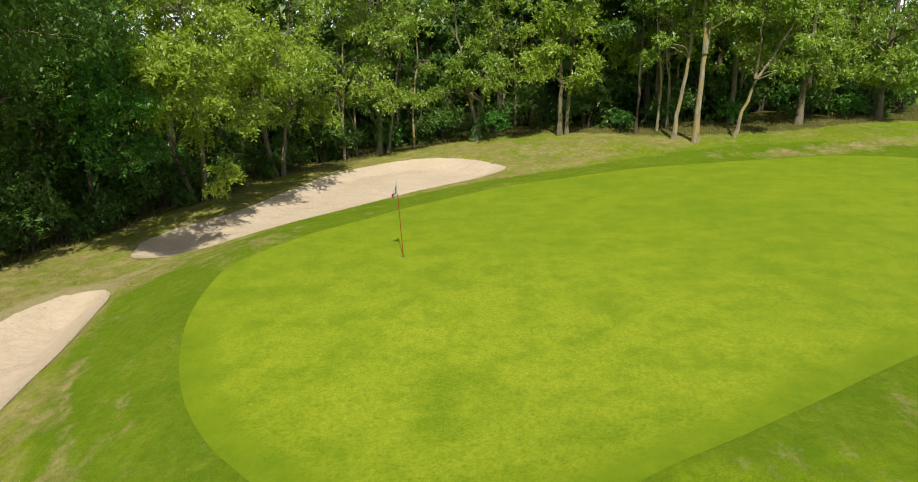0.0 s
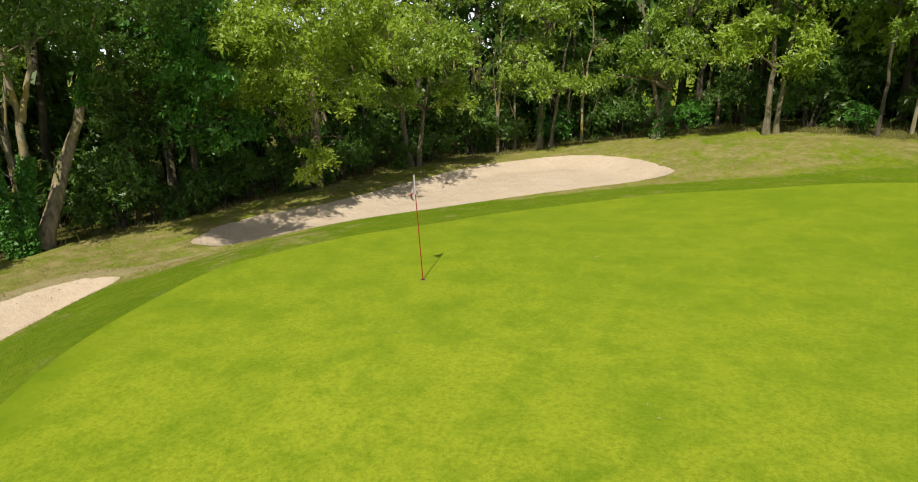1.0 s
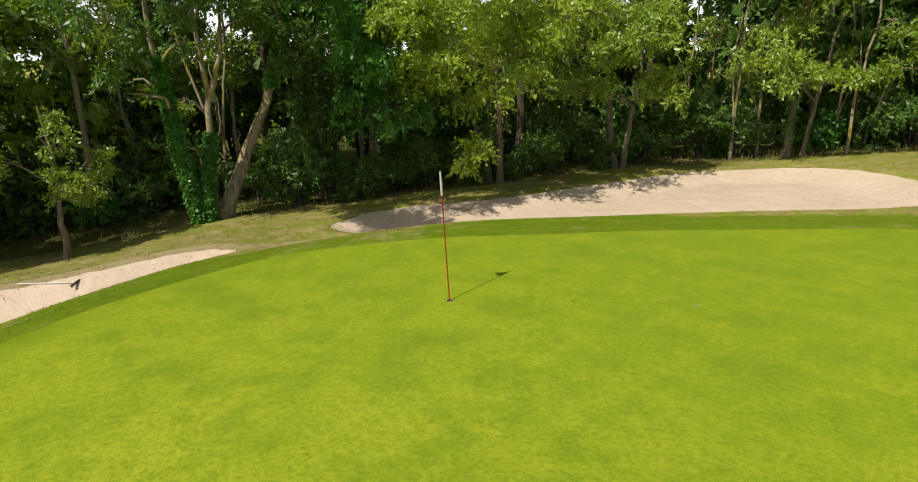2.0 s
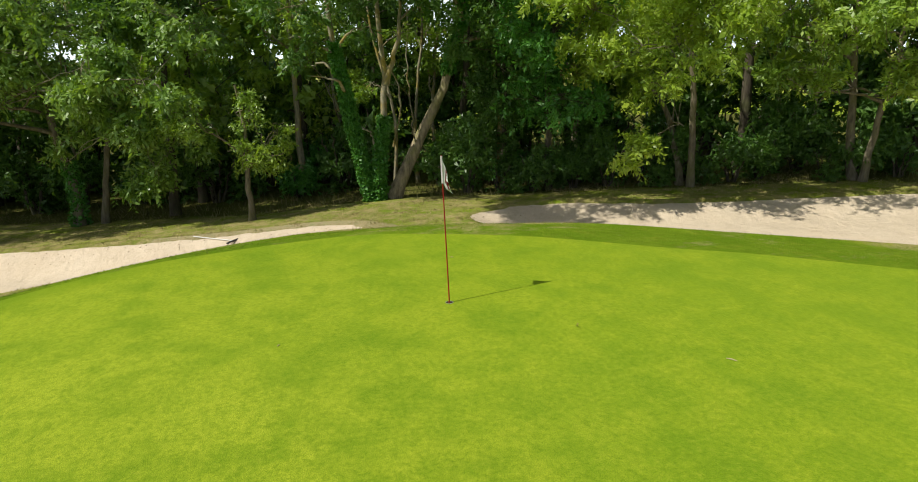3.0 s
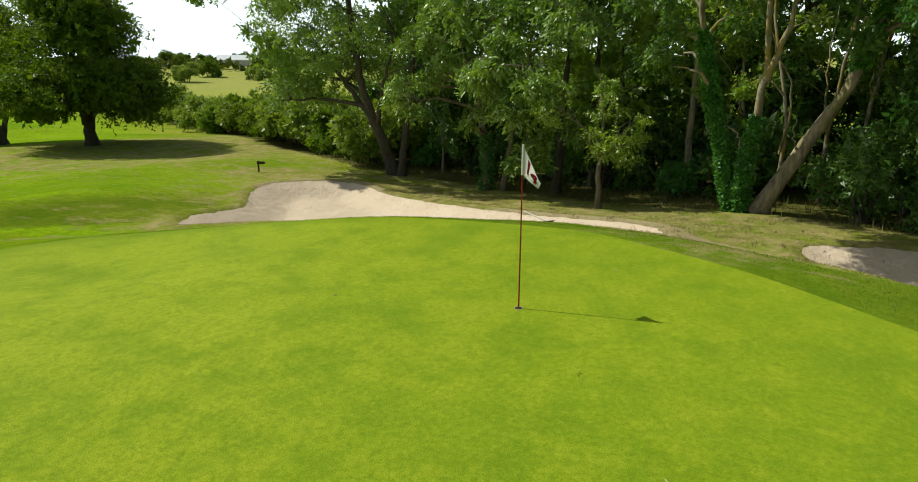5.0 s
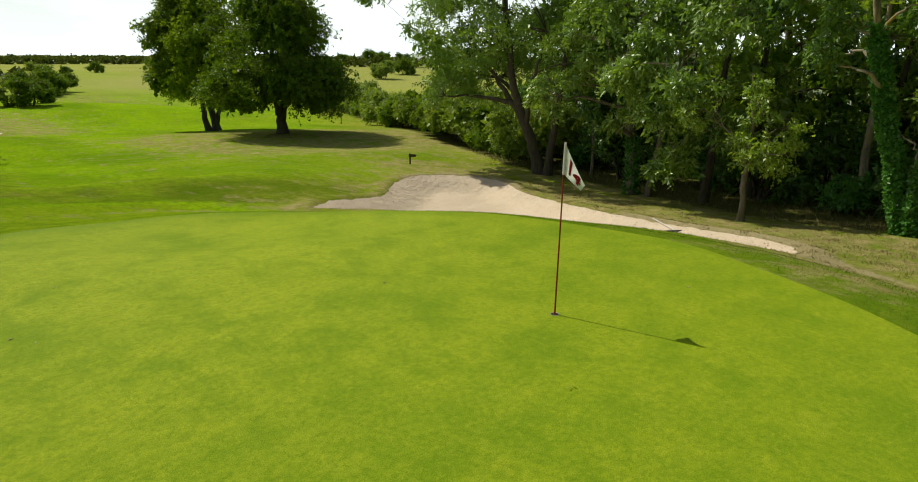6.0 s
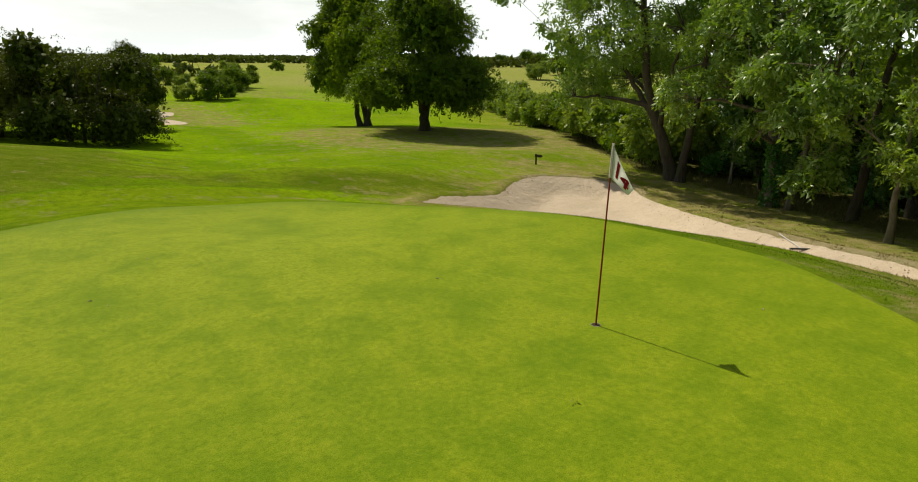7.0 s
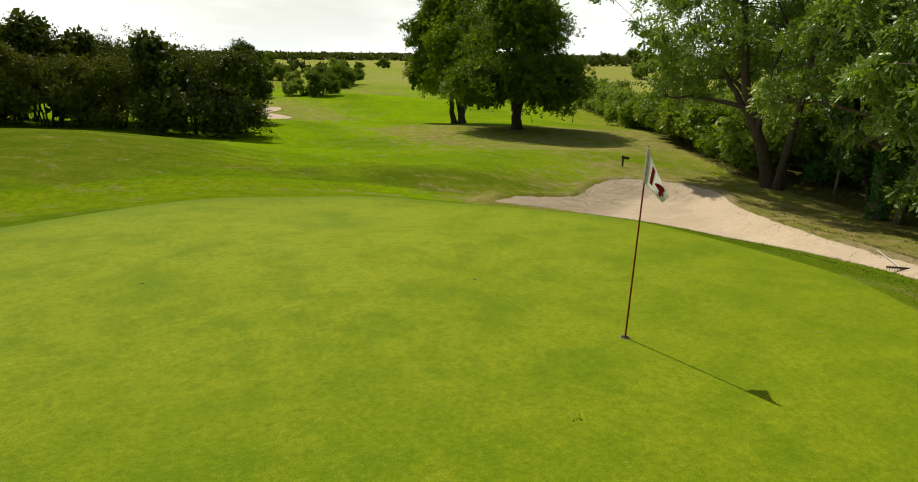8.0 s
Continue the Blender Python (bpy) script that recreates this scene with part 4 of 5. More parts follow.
wood_tree(14, -21.1, 4.5, 13, 3.6, 4.2, BARK_DARK, LEAF_LIGHT, "large tree with a thick leaning trunk over the bunker", name="large_tree", count=1650, size=0.18, per=6, spray=0.46, core=30,
          stems=[([(0, 0, 0), (0.25, -0.3, 1.2), (0.7, -0.75, 2.8), (1.2, -1.2, 5.0), (1.4, -1.5, 11)], 0.31),
                 ([(0.1, 0.45, 0), (0.1, 0.7, 2.4), (0.2, 1.2, 5), (0.3, 1.6, 10)], 0.2), ([(0.7, -0.75, 2.8), (0.9, -2.2, 4.6), (0.8, -3.8, 6.4)], 0.15),
                 ([(0.5, -0.6, 2.3), (1.6, 0.4, 4.2), (2.2, 1.4, 6.4)], 0.12)],
          blobs=[(0.5, -2.0, 8.0, 4.3, 4.8, 3.0), (-0.5, -4.7, 5.4, 2.6, 2.4, 1.5), (1.4, -3.9, 4.6, 2.0, 1.9, 1.2), (0.9, 1.5, 6.5, 2.2, 3.0, 1.8), (1.9, -2.5, 6.4, 1.9, 2.4, 1.5),
                 (0, 4.0, 6.5, 2.6, 2.8, 1.9), (1.0, -1.0, 10.5, 4.0, 4.0, 2.0), (-2.0, -2.0, 6.0, 2.5, 2.5, 2.0), (1.5, 3.8, 4.9, 1.4, 1.6, 0.9), (0.2, -5.4, 7.6, 2.0, 2.0, 1.6), (2.1, -3.6, 3.6, 1.3, 1.4, 1.0), (2.7, -5.2, 6.2, 1.0, 1.0, 0.7), (4.2, -7.4, 8.5, 0.9, 1.0, 0.6)])
wood_tree(15, -16.2, 25.0, 12, 2.6, 3.6, BARK_DARK, LEAF_DARK, "shaded dark green tree inside the wood", out=(1.4, -0.6), low=3)
wood_tree(16, -19.8, 17.8, 12, 4.0, 3.0, BARK_PALE, LEAF_ASH, "pale-stemmed green tree inside the wood", count=260)
wood_tree(21, -21.5, 21.5, 12, 2.6, 3.2, BARK_DARK, LEAF_DARK, "shaded dark green tree inside the wood", count=300)
wood_tree(17, 20.0, 36.6, 11, 1.8, 3.6, BARK_GREY, LEAF_ASH, ASH, count=420, out=(0.0, -1.6), low=3)
wood_tree(18, 25.5, 38.0, 11, 1.6, 3.8, BARK_GREY, LEAF_ASH, ASH, count=420, out=(0.0, -1.6), low=3)
wood_tree(19, 16.6, 37.6, 12, 3.0, 3.6, BARK_GREY, LEAF_ASH, ASH, count=360)
wood_tree(20, -13.6, 25.6, 10, 3.0, 2.6, BARK_DARK, LEAF_IVY, "tree with dark hanging foliage in the wood", count=380,
          blobs=[(1.6, -1.0, 3.6, 1.5, 1.5, 1.3), (1.0, -0.2, 6.0, 2.0, 2.0, 1.8), (0.4, 0, 8.4, 1.8, 1.8, 1.8), (2.6, -1.6, 5.2, 1.2, 1.2, 1.0)])

# Added tree, its high crown mostly unseen, to shade the ground beside the ivy tree.
wood_tree(22, -19.0, 13.0, 12, 6.0, 2.8, BARK_DARK, LEAF_DARK, "shaded dark green tree inside the wood", count=300)


wood_tree(23, -7.1, 39.6, 6, 2.4, 1.8, BARK_PALE, LEAF_ASH, "dead sapling with bare pale twigs at the wood's edge", name="dead_sapling", count=24, twig_share=1.0,
          stems=[([(0, 0, 0), (0.1, 0, 2.0), (-0.1, 0.1, 4.0), (0.2, 0.1, 6.2)], 0.075), ([(0.1, 0, 2.2), (0.7, -0.2, 2.9), (1.5, -0.3, 3.2)], 0.03), ([(0, 0, 3.0), (-0.7, 0.1, 3.6), (-1.5, 0, 3.9)], 0.03),
                 ([(0, 0, 3.6), (0.6, 0.3, 4.3), (1.3, 0.2, 4.9)], 0.025), ([(0.05, 0, 1.5), (-0.5, -0.2, 2.2), (-1.1, -0.3, 2.4)], 0.022)],
          blobs=[(0.2, 0.1, 5.8, 0.9, 0.8, 0.7), (1.4, -0.2, 3.6, 0.6, 0.6, 0.4)])


def wood_copies():
    """More trees deeper in the wood, turned and scaled from three kinds."""
    kinds = []
    for k, (leaf, bark) in enumerate(((LEAF_ASH, BARK_GREY), (LEAF_DARK, BARK_DARK), (LEAF_ASH, BARK_DARK))):
        kinds.append(wood_tree(40 + k, (-24, 4, -21)[k], (24, 45, 14)[k], 12.5, 2.2, 3.8, bark, leaf, "woodland tree with leafy crown deep in the wood", count=210, size=0.24, per=5, twigs=5, spray=0.6, twig_share=0.15, core=50, corners=3))
    thin = [wood_tree(44 + k, (-27, 14)[k], (30, 52)[k], 12.5, 1.8, 3.8, BARK_DARK, LEAF_DARK, "woodland tree with dark crown far inside the wood", count=110, size=0.32, per=4, twigs=5, spray=0.65, twig_share=0.1, core=80, corners=3) for k in range(2)]
    spots = []
    for row, (off, gap) in enumerate(((4.0, 5.0), (9.5, 7.5))):
        line = [(30, 38), (20, 37), (12, 36), (7, 39.5), (2, 41.5), (-4, 39.5), (-9.5, 35), (-12.5, 29.7), (-16.5, 21), (-18.5, 15.5), (-21.5, 10), (-22.5, 4), (-26, -1)]
        for (ax, ay), (bx, by) in zip(line[:-1], line[1:]):
            ln = math.hypot(bx - ax, by - ay)
            nx, ny = (by - ay) / ln, -(bx - ax) / ln
            for k in range(max(1, round(ln / gap))):
                u = (k + random.uniform(0.2, 0.8)) / max(1, round(ln / gap))
                x = ax + u * (bx - ax) + nx * (off + random.uniform(-1, 1))
                y = ay + u * (by - ay) + ny * (off + random.uniform(-1, 1))
                spots.append((x, y))
    for (ax, ay), (bx, by) in zip(line[:6], line[1:7]):
        for u in (0.1, 0.35, 0.6, 0.85):
            spots.append((ax + u * (bx - ax) + random.uniform(-1, 1), ay + u * (by - ay) + 13.5 + random.uniform(-1.5, 1.5)))
    spots = [s for k, s in enumerate(spots) if not (s[0] < -26 and s[1] < 24 and k % 6 == 1)]
    spots += [(-28.5, 11.6), (-31.0, 17.0)]
    for k, (x, y) in enumerate(spots):
        t = copy_thing(thin[k % 2] if y > 43.5 or x < -25 else kinds[k % 3], Matrix())
        set_at(t, x, y, random.uniform(0, 360), random.uniform(0.85, 1.2) * (1.5 if y > 48 else 1.22 if y > 33 else 1.0))


wood_copies()


def poles():
    """Slender half-bare stems that stand between the larger trees."""
    kinds = []
    for k in range(3):
        rng = np.random.default_rng(300 + k)
        st = [([(0, 0, 0), (rng.uniform(-0.3, 0.3), rng.uniform(-0.3, 0.3), 3), (rng.uniform(-0.9, 0.9), rng.uniform(-0.9, 0.9), 6.5), (rng.uniform(-1.4, 1.4), rng.uniform(-1.4, 1.4), 10)], 0.075),
              ([(0, 0, 1.8), (rng.uniform(-0.8, 0.8), rng.uniform(-0.8, 0.8), 3.8), (rng.uniform(-1.8, 1.8), rng.uniform(-1.8, 1.8), 6.5)], 0.04)]
        blobs = [(0, 0, 8.6, 1.5, 1.5, 1.6), (0.8, -0.5, 5.6, 1.0, 1.0, 0.7), (-0.7, 0.6, 4.2, 0.8, 0.8, 0.6)]
        kinds.append(grow_tree("slender_tree", 310 + k, st, blobs, BARK_PALE, LEAF_ASH, "slender pale-stemmed tree with few leaves", 32, group="slender trees in the wood", twig_share=0.9))
    line = [(18, 36.5), (12, 36), (7, 39.2), (2, 41.2), (-4, 39.2), (-9.3, 34.8), (-12.3, 29.7), (-16.2, 21), (-18.3, 15.5), (-21.3, 10), (-22.5, 4)]
    k = 0
    for (ax, ay), (bx, by) in zip(line[:-1], line[1:]):
        ln = math.hypot(bx - ax, by - ay)
        nx, ny = (by - ay) / ln, -(bx - ax) / ln
        for j in range(max(2, round(ln / 2.4))):
            u, off = random.random(), random.uniform(0.2, 6.5)
            t = kinds[k] if k < 3 else copy_thing(kinds[k % 3], Matrix())
            set_at(t, ax + u * (bx - ax) + nx * off, ay + u * (by - ay) + ny * off, random.uniform(0, 360), random.uniform(0.8, 1.15))
            k += 1


poles()


def shrub(seed, name, height, spread, leaf, label, count=90, size=0.16, spray=0.5, category="shrub", group="", stems=5, shape=1.9, twigs=5, per=6):
    rng = np.random.default_rng(seed)
    st = []
    for k in range(stems):
        a = k / stems * 2 * math.pi + rng.uniform(-0.5, 0.5)
        st.append(([(0.12 * math.cos(a), 0.12 * math.sin(a), 0), (0.25 * spread * math.cos(a), 0.25 * spread * math.sin(a), height * 0.45),
                    (0.5 * spread * math.cos(a), 0.5 * spread * math.sin(a), height * 0.8)], 0.03 + 0.012 * height))
    blobs = [(0, 0, height * 0.5, spread * 0.6, spread * 0.6, height * 0.48)]
    for k in range(6):
        a = rng.uniform(0, 6.283)
        r = spread * rng.uniform(0.3, 0.48)
        blobs.append((spread * 0.6 * math.cos(a), spread * 0.6 * math.sin(a), height * rng.uniform(0.28, 0.72), r, r, height * rng.uniform(0.2, 0.3)))
    return grow_tree(name, seed, st, blobs, BARK_DARK, leaf, label, count, spray, twigs, per, size, False, 0.15, category, group, shape=shape, corners=3)


def undergrowth():
    kinds = [shrub(60, "woodland_shrub", 2.0, 1.5, LEAF_DARK, "dark leafy undergrowth between the trunks", 80, 0.18, 0.55, twigs=4, per=7, group="undergrowth"),
             shrub(61, "woodland_shrub", 2.8, 1.6, LEAF_DARK, "tall dark undergrowth between the trunks", 100, 0.19, 0.6, twigs=4, per=7, group="undergrowth"),
             shrub(62, "woodland_shrub", 1.3, 1.2, LEAF_IVY, "low glossy undergrowth below the trees", 60, 0.15, 0.45, twigs=4, per=7, group="undergrowth")]
    line = [(30, 38), (20, 37), (12, 36.4), (7, 40), (2, 42), (-4, 40), (-9.8, 35.3), (-12.9, 29.9), (-16.9, 21), (-19, 15.5), (-21.8, 10), (-22.5, 4)]
    k = 0
    for off, gap in ((1.3, 2.4), (3.6, 3.0), (7.0, 3.6)):
        for (ax, ay), (bx, by) in zip(line[:-1], line[1:]):
            ln = math.hypot(bx - ax, by - ay)
            nx, ny = (by - ay) / ln, -(bx - ax) / ln
            many = max(1, round(ln / gap))
            for j in range(many):
                u = (j + random.uniform(0.1, 0.9)) / many
                o = off + random.uniform(-0.6, 0.8)
                x, y = ax + u * (bx - ax) + nx * o, ay + u * (by - ay) + ny * o
                t = kinds[k % 3] if k < 3 else copy_thing(kinds[k % 3], Matrix())
                set_at(t, x, y, random.uniform(0, 360), random.uniform(0.75, 1.25) * (1.0 if off < 3 else 1.3 if off < 9 else 2.0))
                k += 1
    edge = [(-14.6, 22.6), (-12.9, 26.0), (-11.2, 29.6), (-9.6, 33.4), (-6.8, 37.2)]
    for (ax, ay), (bx, by) in zip(edge[:-1], edge[1:]):
        for u in (0.1, 0.4, 0.7):
            t = copy_thing(kinds[k % 2], Matrix())
            set_at(t, ax + u * (bx - ax) + random.uniform(-0.9, 0.1), ay + u * (by - ay), random.uniform(0, 360), random.uniform(0.6, 0.95))
            k += 1


undergrowth()


def understory():
    """Dense tall hazel and holly that close the wood behind its first trees."""
    kinds = [shrub(65, "understory_tree", 6.5, 2.6, LEAF_DARK, "dense dark hazel closing the wood behind", 150, 0.26, 0.8, "tree", "understory", twigs=6, per=6),
             shrub(66, "understory_tree", 7.5, 2.4, LEAF_DARK, "tall dense dark holly deep in the wood", 160, 0.26, 0.8, "tree", "understory", twigs=6, per=6)]
    line = [(34, 46), (20, 45), (12, 46), (7, 48), (2, 50), (-6, 48), (-16, 42), (-20, 33), (-23.5, 24), (-25.5, 17), (-28, 11), (-29.5, 4), (-32, -2)]
    k = 0
    for (ax, ay), (bx, by) in zip(line[:-1], line[1:]):
        ln = math.hypot(bx - ax, by - ay)
        many = max(1, round(ln / 3.0))
        for j in range(many):
            u = (j + random.uniform(0.2, 0.8)) / many
            t = kinds[k] if k < 2 else copy_thing(kinds[k % 2], Matrix())
            set_at(t, ax + u * (bx - ax) + random.uniform(-0.8, 0.8), ay + u * (by - ay) + random.uniform(-0.8, 0.8), random.uniform(0, 360), random.uniform(0.8, 1.45) * (0.85 if ax < -20 else 1.0))
            k += 1


understory()

# ---- the open side: oaks, thicket, hedge ----
oak = grow_tree("oak_tree", 71, [([(0, 0, 0), (0.1, 0, 1.2), (-0.5, 0.2, 3.0), (-0.9, 0, 6.5)], 0.36), ([(0.1, 0, 1.0), (0.9, 0.1, 2.8), (1.6, 0.2, 6)], 0.24)],
                [(0, 0, 5.2, 4.2, 4.2, 3.3), (-2.9, 0.5, 3.0, 2.3, 2.3, 1.6), (3.0, -0.4, 2.9, 2.3, 2.3, 1.5), (0, -2.8, 3.0, 2.3, 2.2, 1.6), (0.2, 2.9, 2.9, 2.3, 2.2, 1.6),
                 (1.0, 0.5, 7.2, 2.6, 2.6, 1.9), (-1.4, -0.6, 6.8, 2.4, 2.4, 1.9), (2.2, 2.0, 3.3, 1.8, 1.8, 1.2), (-2.2, -2.0, 3.3, 1.8, 1.8, 1.2)], BARK_DARK, LEAF_OAK,
                "round dense dark green oak standing alone on the grass", 2300, 0.5, 6, 7, 0.135, core=1500, group="lone oaks", shape=1.7)
set_at(oak, -25.5, -21.9, 20, 1.25)
oak2 = grow_tree("oak_tree", 72, [([(0, 0, 0), (0.2, -0.2, 1.8), (0.9, -0.6, 4.6), (1.3, -0.8, 9)], 0.3)],
                 [(0.6, -0.5, 6.8, 3.2, 3.2, 3.6), (2.2, -1.2, 5.0, 1.9, 1.9, 1.6), (0.4, 1.8, 4.4, 1.9, 1.9, 1.8), (1.0, -2.2, 4.8, 2.0, 2.0, 1.7), (0.9, -0.5, 9.6, 2.5, 2.5, 2.0), (2.6, -1.4, 7.4, 1.9, 1.9, 1.8), (2.9, -1.6, 3.9, 1.1, 1.1, 0.9)],
                 BARK_DARK, LEAF_OAK, "tall dark green oak behind its brighter neighbour", 1300, 0.5, 6, 7, 0.15, core=1000, group="lone oaks", shape=1.7)
set_at(oak2, -28.2, -36.0, 0, 1.22)
oak3 = grow_tree("oak_tree", 73, [([(0.15, -0.1, 0), (0.35, -0.2, 1.2), (0.5, -0.3, 3.0), (0.4, 0, 8)], 0.28), ([(-0.25, 0.15, 0), (-0.6, 0.35, 1.5), (-1.0, 0.6, 3.2), (-1.2, 0.6, 7)], 0.22)],
                 [(0.2, 0.0, 5.8, 2.6, 2.6, 3.0), (1.6, -0.4, 3.9, 1.5, 1.5, 1.3), (-1.6, 0.8, 4.0, 1.8, 1.8, 1.5), (0.6, 1.6, 3.8, 1.6, 1.6, 1.4), (-0.2, 0.2, 8.4, 2.2, 2.2, 1.8), (1.3, 0.2, 7.0, 1.6, 1.6, 1.4), (-1.6, 0.9, 6.8, 1.8, 1.8, 1.6)],
                 BARK_DARK, LEAF_OAK_LIT, "bright green oak between two darker ones", 1200, 0.5, 6, 7, 0.15, core=650, group="lone oaks", shape=1.7)
set_at(oak3, -26.6, -34.2, 0, 1.12)


def dome(seed, name, height, spread, leaf, label, count, size, spray, category, group, trunk=0.09, per=6):
    """A broad bush with a few bare crooked stems under one rounded, uneven head."""
    rng = np.random.default_rng(seed)
    st = []
    for k in range(6):
        a = k / 6 * 2 * math.pi + rng.uniform(-0.5, 0.5)
        c, s = math.cos(a) * spread, math.sin(a) * spread
        st.append(([(0.16 * c, 0.16 * s, 0), (0.22 * c, 0.22 * s, height * 0.15), (0.4 * c, 0.4 * s, height * 0.5), (0.5 * c, 0.5 * s, height * 0.75)], trunk * rng.uniform(0.7, 1.2)))
    blobs = [(0, 0, height * 0.54, spread * 0.74, spread * 0.74, height * 0.42)]
    for k in range(13):
        a, h = k * 2.4 + rng.uniform(-0.3, 0.3), rng.uniform(0.13, 0.86)
        far = spread * math.sqrt(max(0.05, 1 - ((h - 0.4) / 0.62) ** 2)) * 0.72
        r = spread * rng.uniform(0.24, 0.36)
        blobs.append((far * math.cos(a), far * math.sin(a), height * h, r, r, r * 0.75))
    return grow_tree(name, seed, st, blobs, BARK_DARK, leaf, label, count, spray, 5, per, size, False, 0.2, category, group, shape=1.9, core=count * 2 // 3, corners=3 if size > 0.2 else 4)


def thicket():
    kinds = [dome(81, "thorn_bush", 5.6, 4.2, LEAF_THORN, "broad dark thorn bush with bare crooked stems", 1150, 0.125, 0.55, "bush", "thorn bushes"),
             dome(82, "thorn_bush", 5.4, 3.4, LEAF_OLIVE, "broad olive-green thorn bush with many stems", 900, 0.12, 0.55, "bush", "thorn bushes"),
             dome(83, "thorn_bush", 6.0, 3.6, LEAF_THORN, "dark thorn bush behind the front row of bushes", 800, 0.15, 0.6, "bush", "thorn bushes", per=5)]
    spots = [(-2.4, -28.4, 1.22, 0), (2.6, -31.2, 1.05, 1), (6.6, -31.0, 1.0, 1), (10.8, -31.0, 1.15, 1), (15.5, -33.0, 1.1, 2), (-7.0, -41, 1.05, 2), (-3.0, -36.5, 1.0, 2), (3, -38, 1.2, 2), (8.5, -37, 1.3, 2), (13, -40, 1.35, 2), (20, -36, 1.2, 2)]
    used = set()
    for k, (x, y, s, kind) in enumerate(spots):
        t = copy_thing(kinds[kind], Matrix()) if kind in used else kinds[kind]
        used.add(kind)
        set_at(t, x, y, 70 * k, s)
    lone = dome(84, "thorn_tree", 8.2, 3.0, LEAF_THORN, "tall dark thorn tree behind the distant bunker", 800, 0.17, 0.6, "tree", "", 0.12)
    set_at(lone, -14.0, -74.0, 0, 1.0)


thicket()


def hedge():
    kinds = [dome(91, "hedge_shrub", 3.0, 2.2, LEAF_HEDGE, "pale green overgrown hedge shrub", 300, 0.13, 0.45, "shrub", "hedge", 0.03, 5),
             dome(92, "hedge_shrub", 2.8, 2.0, LEAF_OAK, "dark green overgrown hedge shrub", 300, 0.13, 0.45, "shrub", "hedge", 0.03, 5),
             dome(93, "hedge_shrub", 3.0, 2.3, LEAF_HEDGE, "rounded green hedge shrub farther along", 90, 0.24, 0.55, "shrub", "hedge", 0.03, 4)]
    line = [(-23.5, 2.0), (-26.5, -2.5), (-33, -12), (-43, -27), (-55, -45), (-66, -64), (-85, -95)]
    used = set()
    for (ax, ay), (bx, by) in zip(line[:-1], line[1:]):
        ln = math.hypot(bx - ax, by - ay)
        nx, ny = (by - ay) / ln, -(bx - ax) / ln
        many = max(1, round(ln / 3.4))
        for j in range(many):
            for off in (0.6, 4.0):
                u = (j + random.uniform(0.2, 0.8)) / many
                x, y = ax + u * (bx - ax) + nx * (off + random.uniform(-0.6, 0.6)), ay + u * (by - ay) + ny * (off + random.uniform(-0.6, 0.6))
                kind = 2 if y < -26 or (off > 1 and y < -12) else random.randrange(2)
                t = copy_thing(kinds[kind], Matrix()) if kind in used else kinds[kind]
                used.add(kind)
                set_at(t, x, y, random.uniform(0, 360), random.uniform(0.65, 1.2) * (1.1 if off < 1 else 1.25))


hedge()


def far_bushes():
    kinds = [dome(101, "far_bush", 4.2, 3.4, LEAF_OAK, "distant round dark green bush on the course", 420, 0.21, 0.5, "bush", "distant bushes", 0.1, 4),
             dome(102, "far_bush", 4.2, 3.0, LEAF_HEDGE, "distant round pale green bush on the course", 420, 0.21, 0.5, "bush", "distant bushes", 0.1, 4)]
    spots = [(-23.9, -70.0, 0.8, 0), (-20.6, -71.5, 0.55, 1), (-26.6, -75.5, 0.62, 0), (-41, -119, 1.15, 0), (-38.2, -122, 0.85, 1), (-44.5, -125, 1.2, 0), (-47, -131, 1.1, 1), (-50.5, -134, 1.0, 0), (-37.5, -137, 0.7, 1), (-36, -145, 0.9, 0), (-32, -150, 1.2, 0), (-28, -140, 1.0, 1),
             (-80, -236, 1.1, 1), (-84, -240, 0.8, 0), (-66, -250, 0.7, 0), (-93, -246, 0.7, 0), (-110, -262, 1.0, 0), (-52, -232, 1.4, 0), (-44, -236, 1.5, 0),
             (-110, -150, 1.3, 0), (-118, -142, 1.2, 1), (-128, -150, 1.3, 0), (-150, -140, 1.4, 1), (-170, -150, 1.3, 0),
             (-236, -176, 1.9, 0), (-242, -170, 2.1, 0), (-247, -163, 1.8, 0), (-250, -190, 1.6, 0), (-226, -206, 1.2, 0), (-232, -184, 1.3, 0), (-212, -214, 1.5, 0), (-238, -196, 1.4, 0), (-217, -209, 1.2, 0), (-254, -176, 1.9, 0), (-262, -168, 1.9, 0), (-222, -220, 1.5, 0), (-206, -225, 1.2, 0),
             (-176, -122, 1.2, 0), (-170, -131, 1.0, 1), (-184, -140, 0.9, 0), (-196, -150, 0.8, 1), (-160, -118, 1.1, 1)]
    used = set()
    for k, (x, y, s, kind) in enumerate(spots):
        t = copy_thing(kinds[kind], Matrix()) if kind in used else kinds[kind]
        used.add(kind)
        set_at(t, x, y, 50 * k, s)


far_bushes()


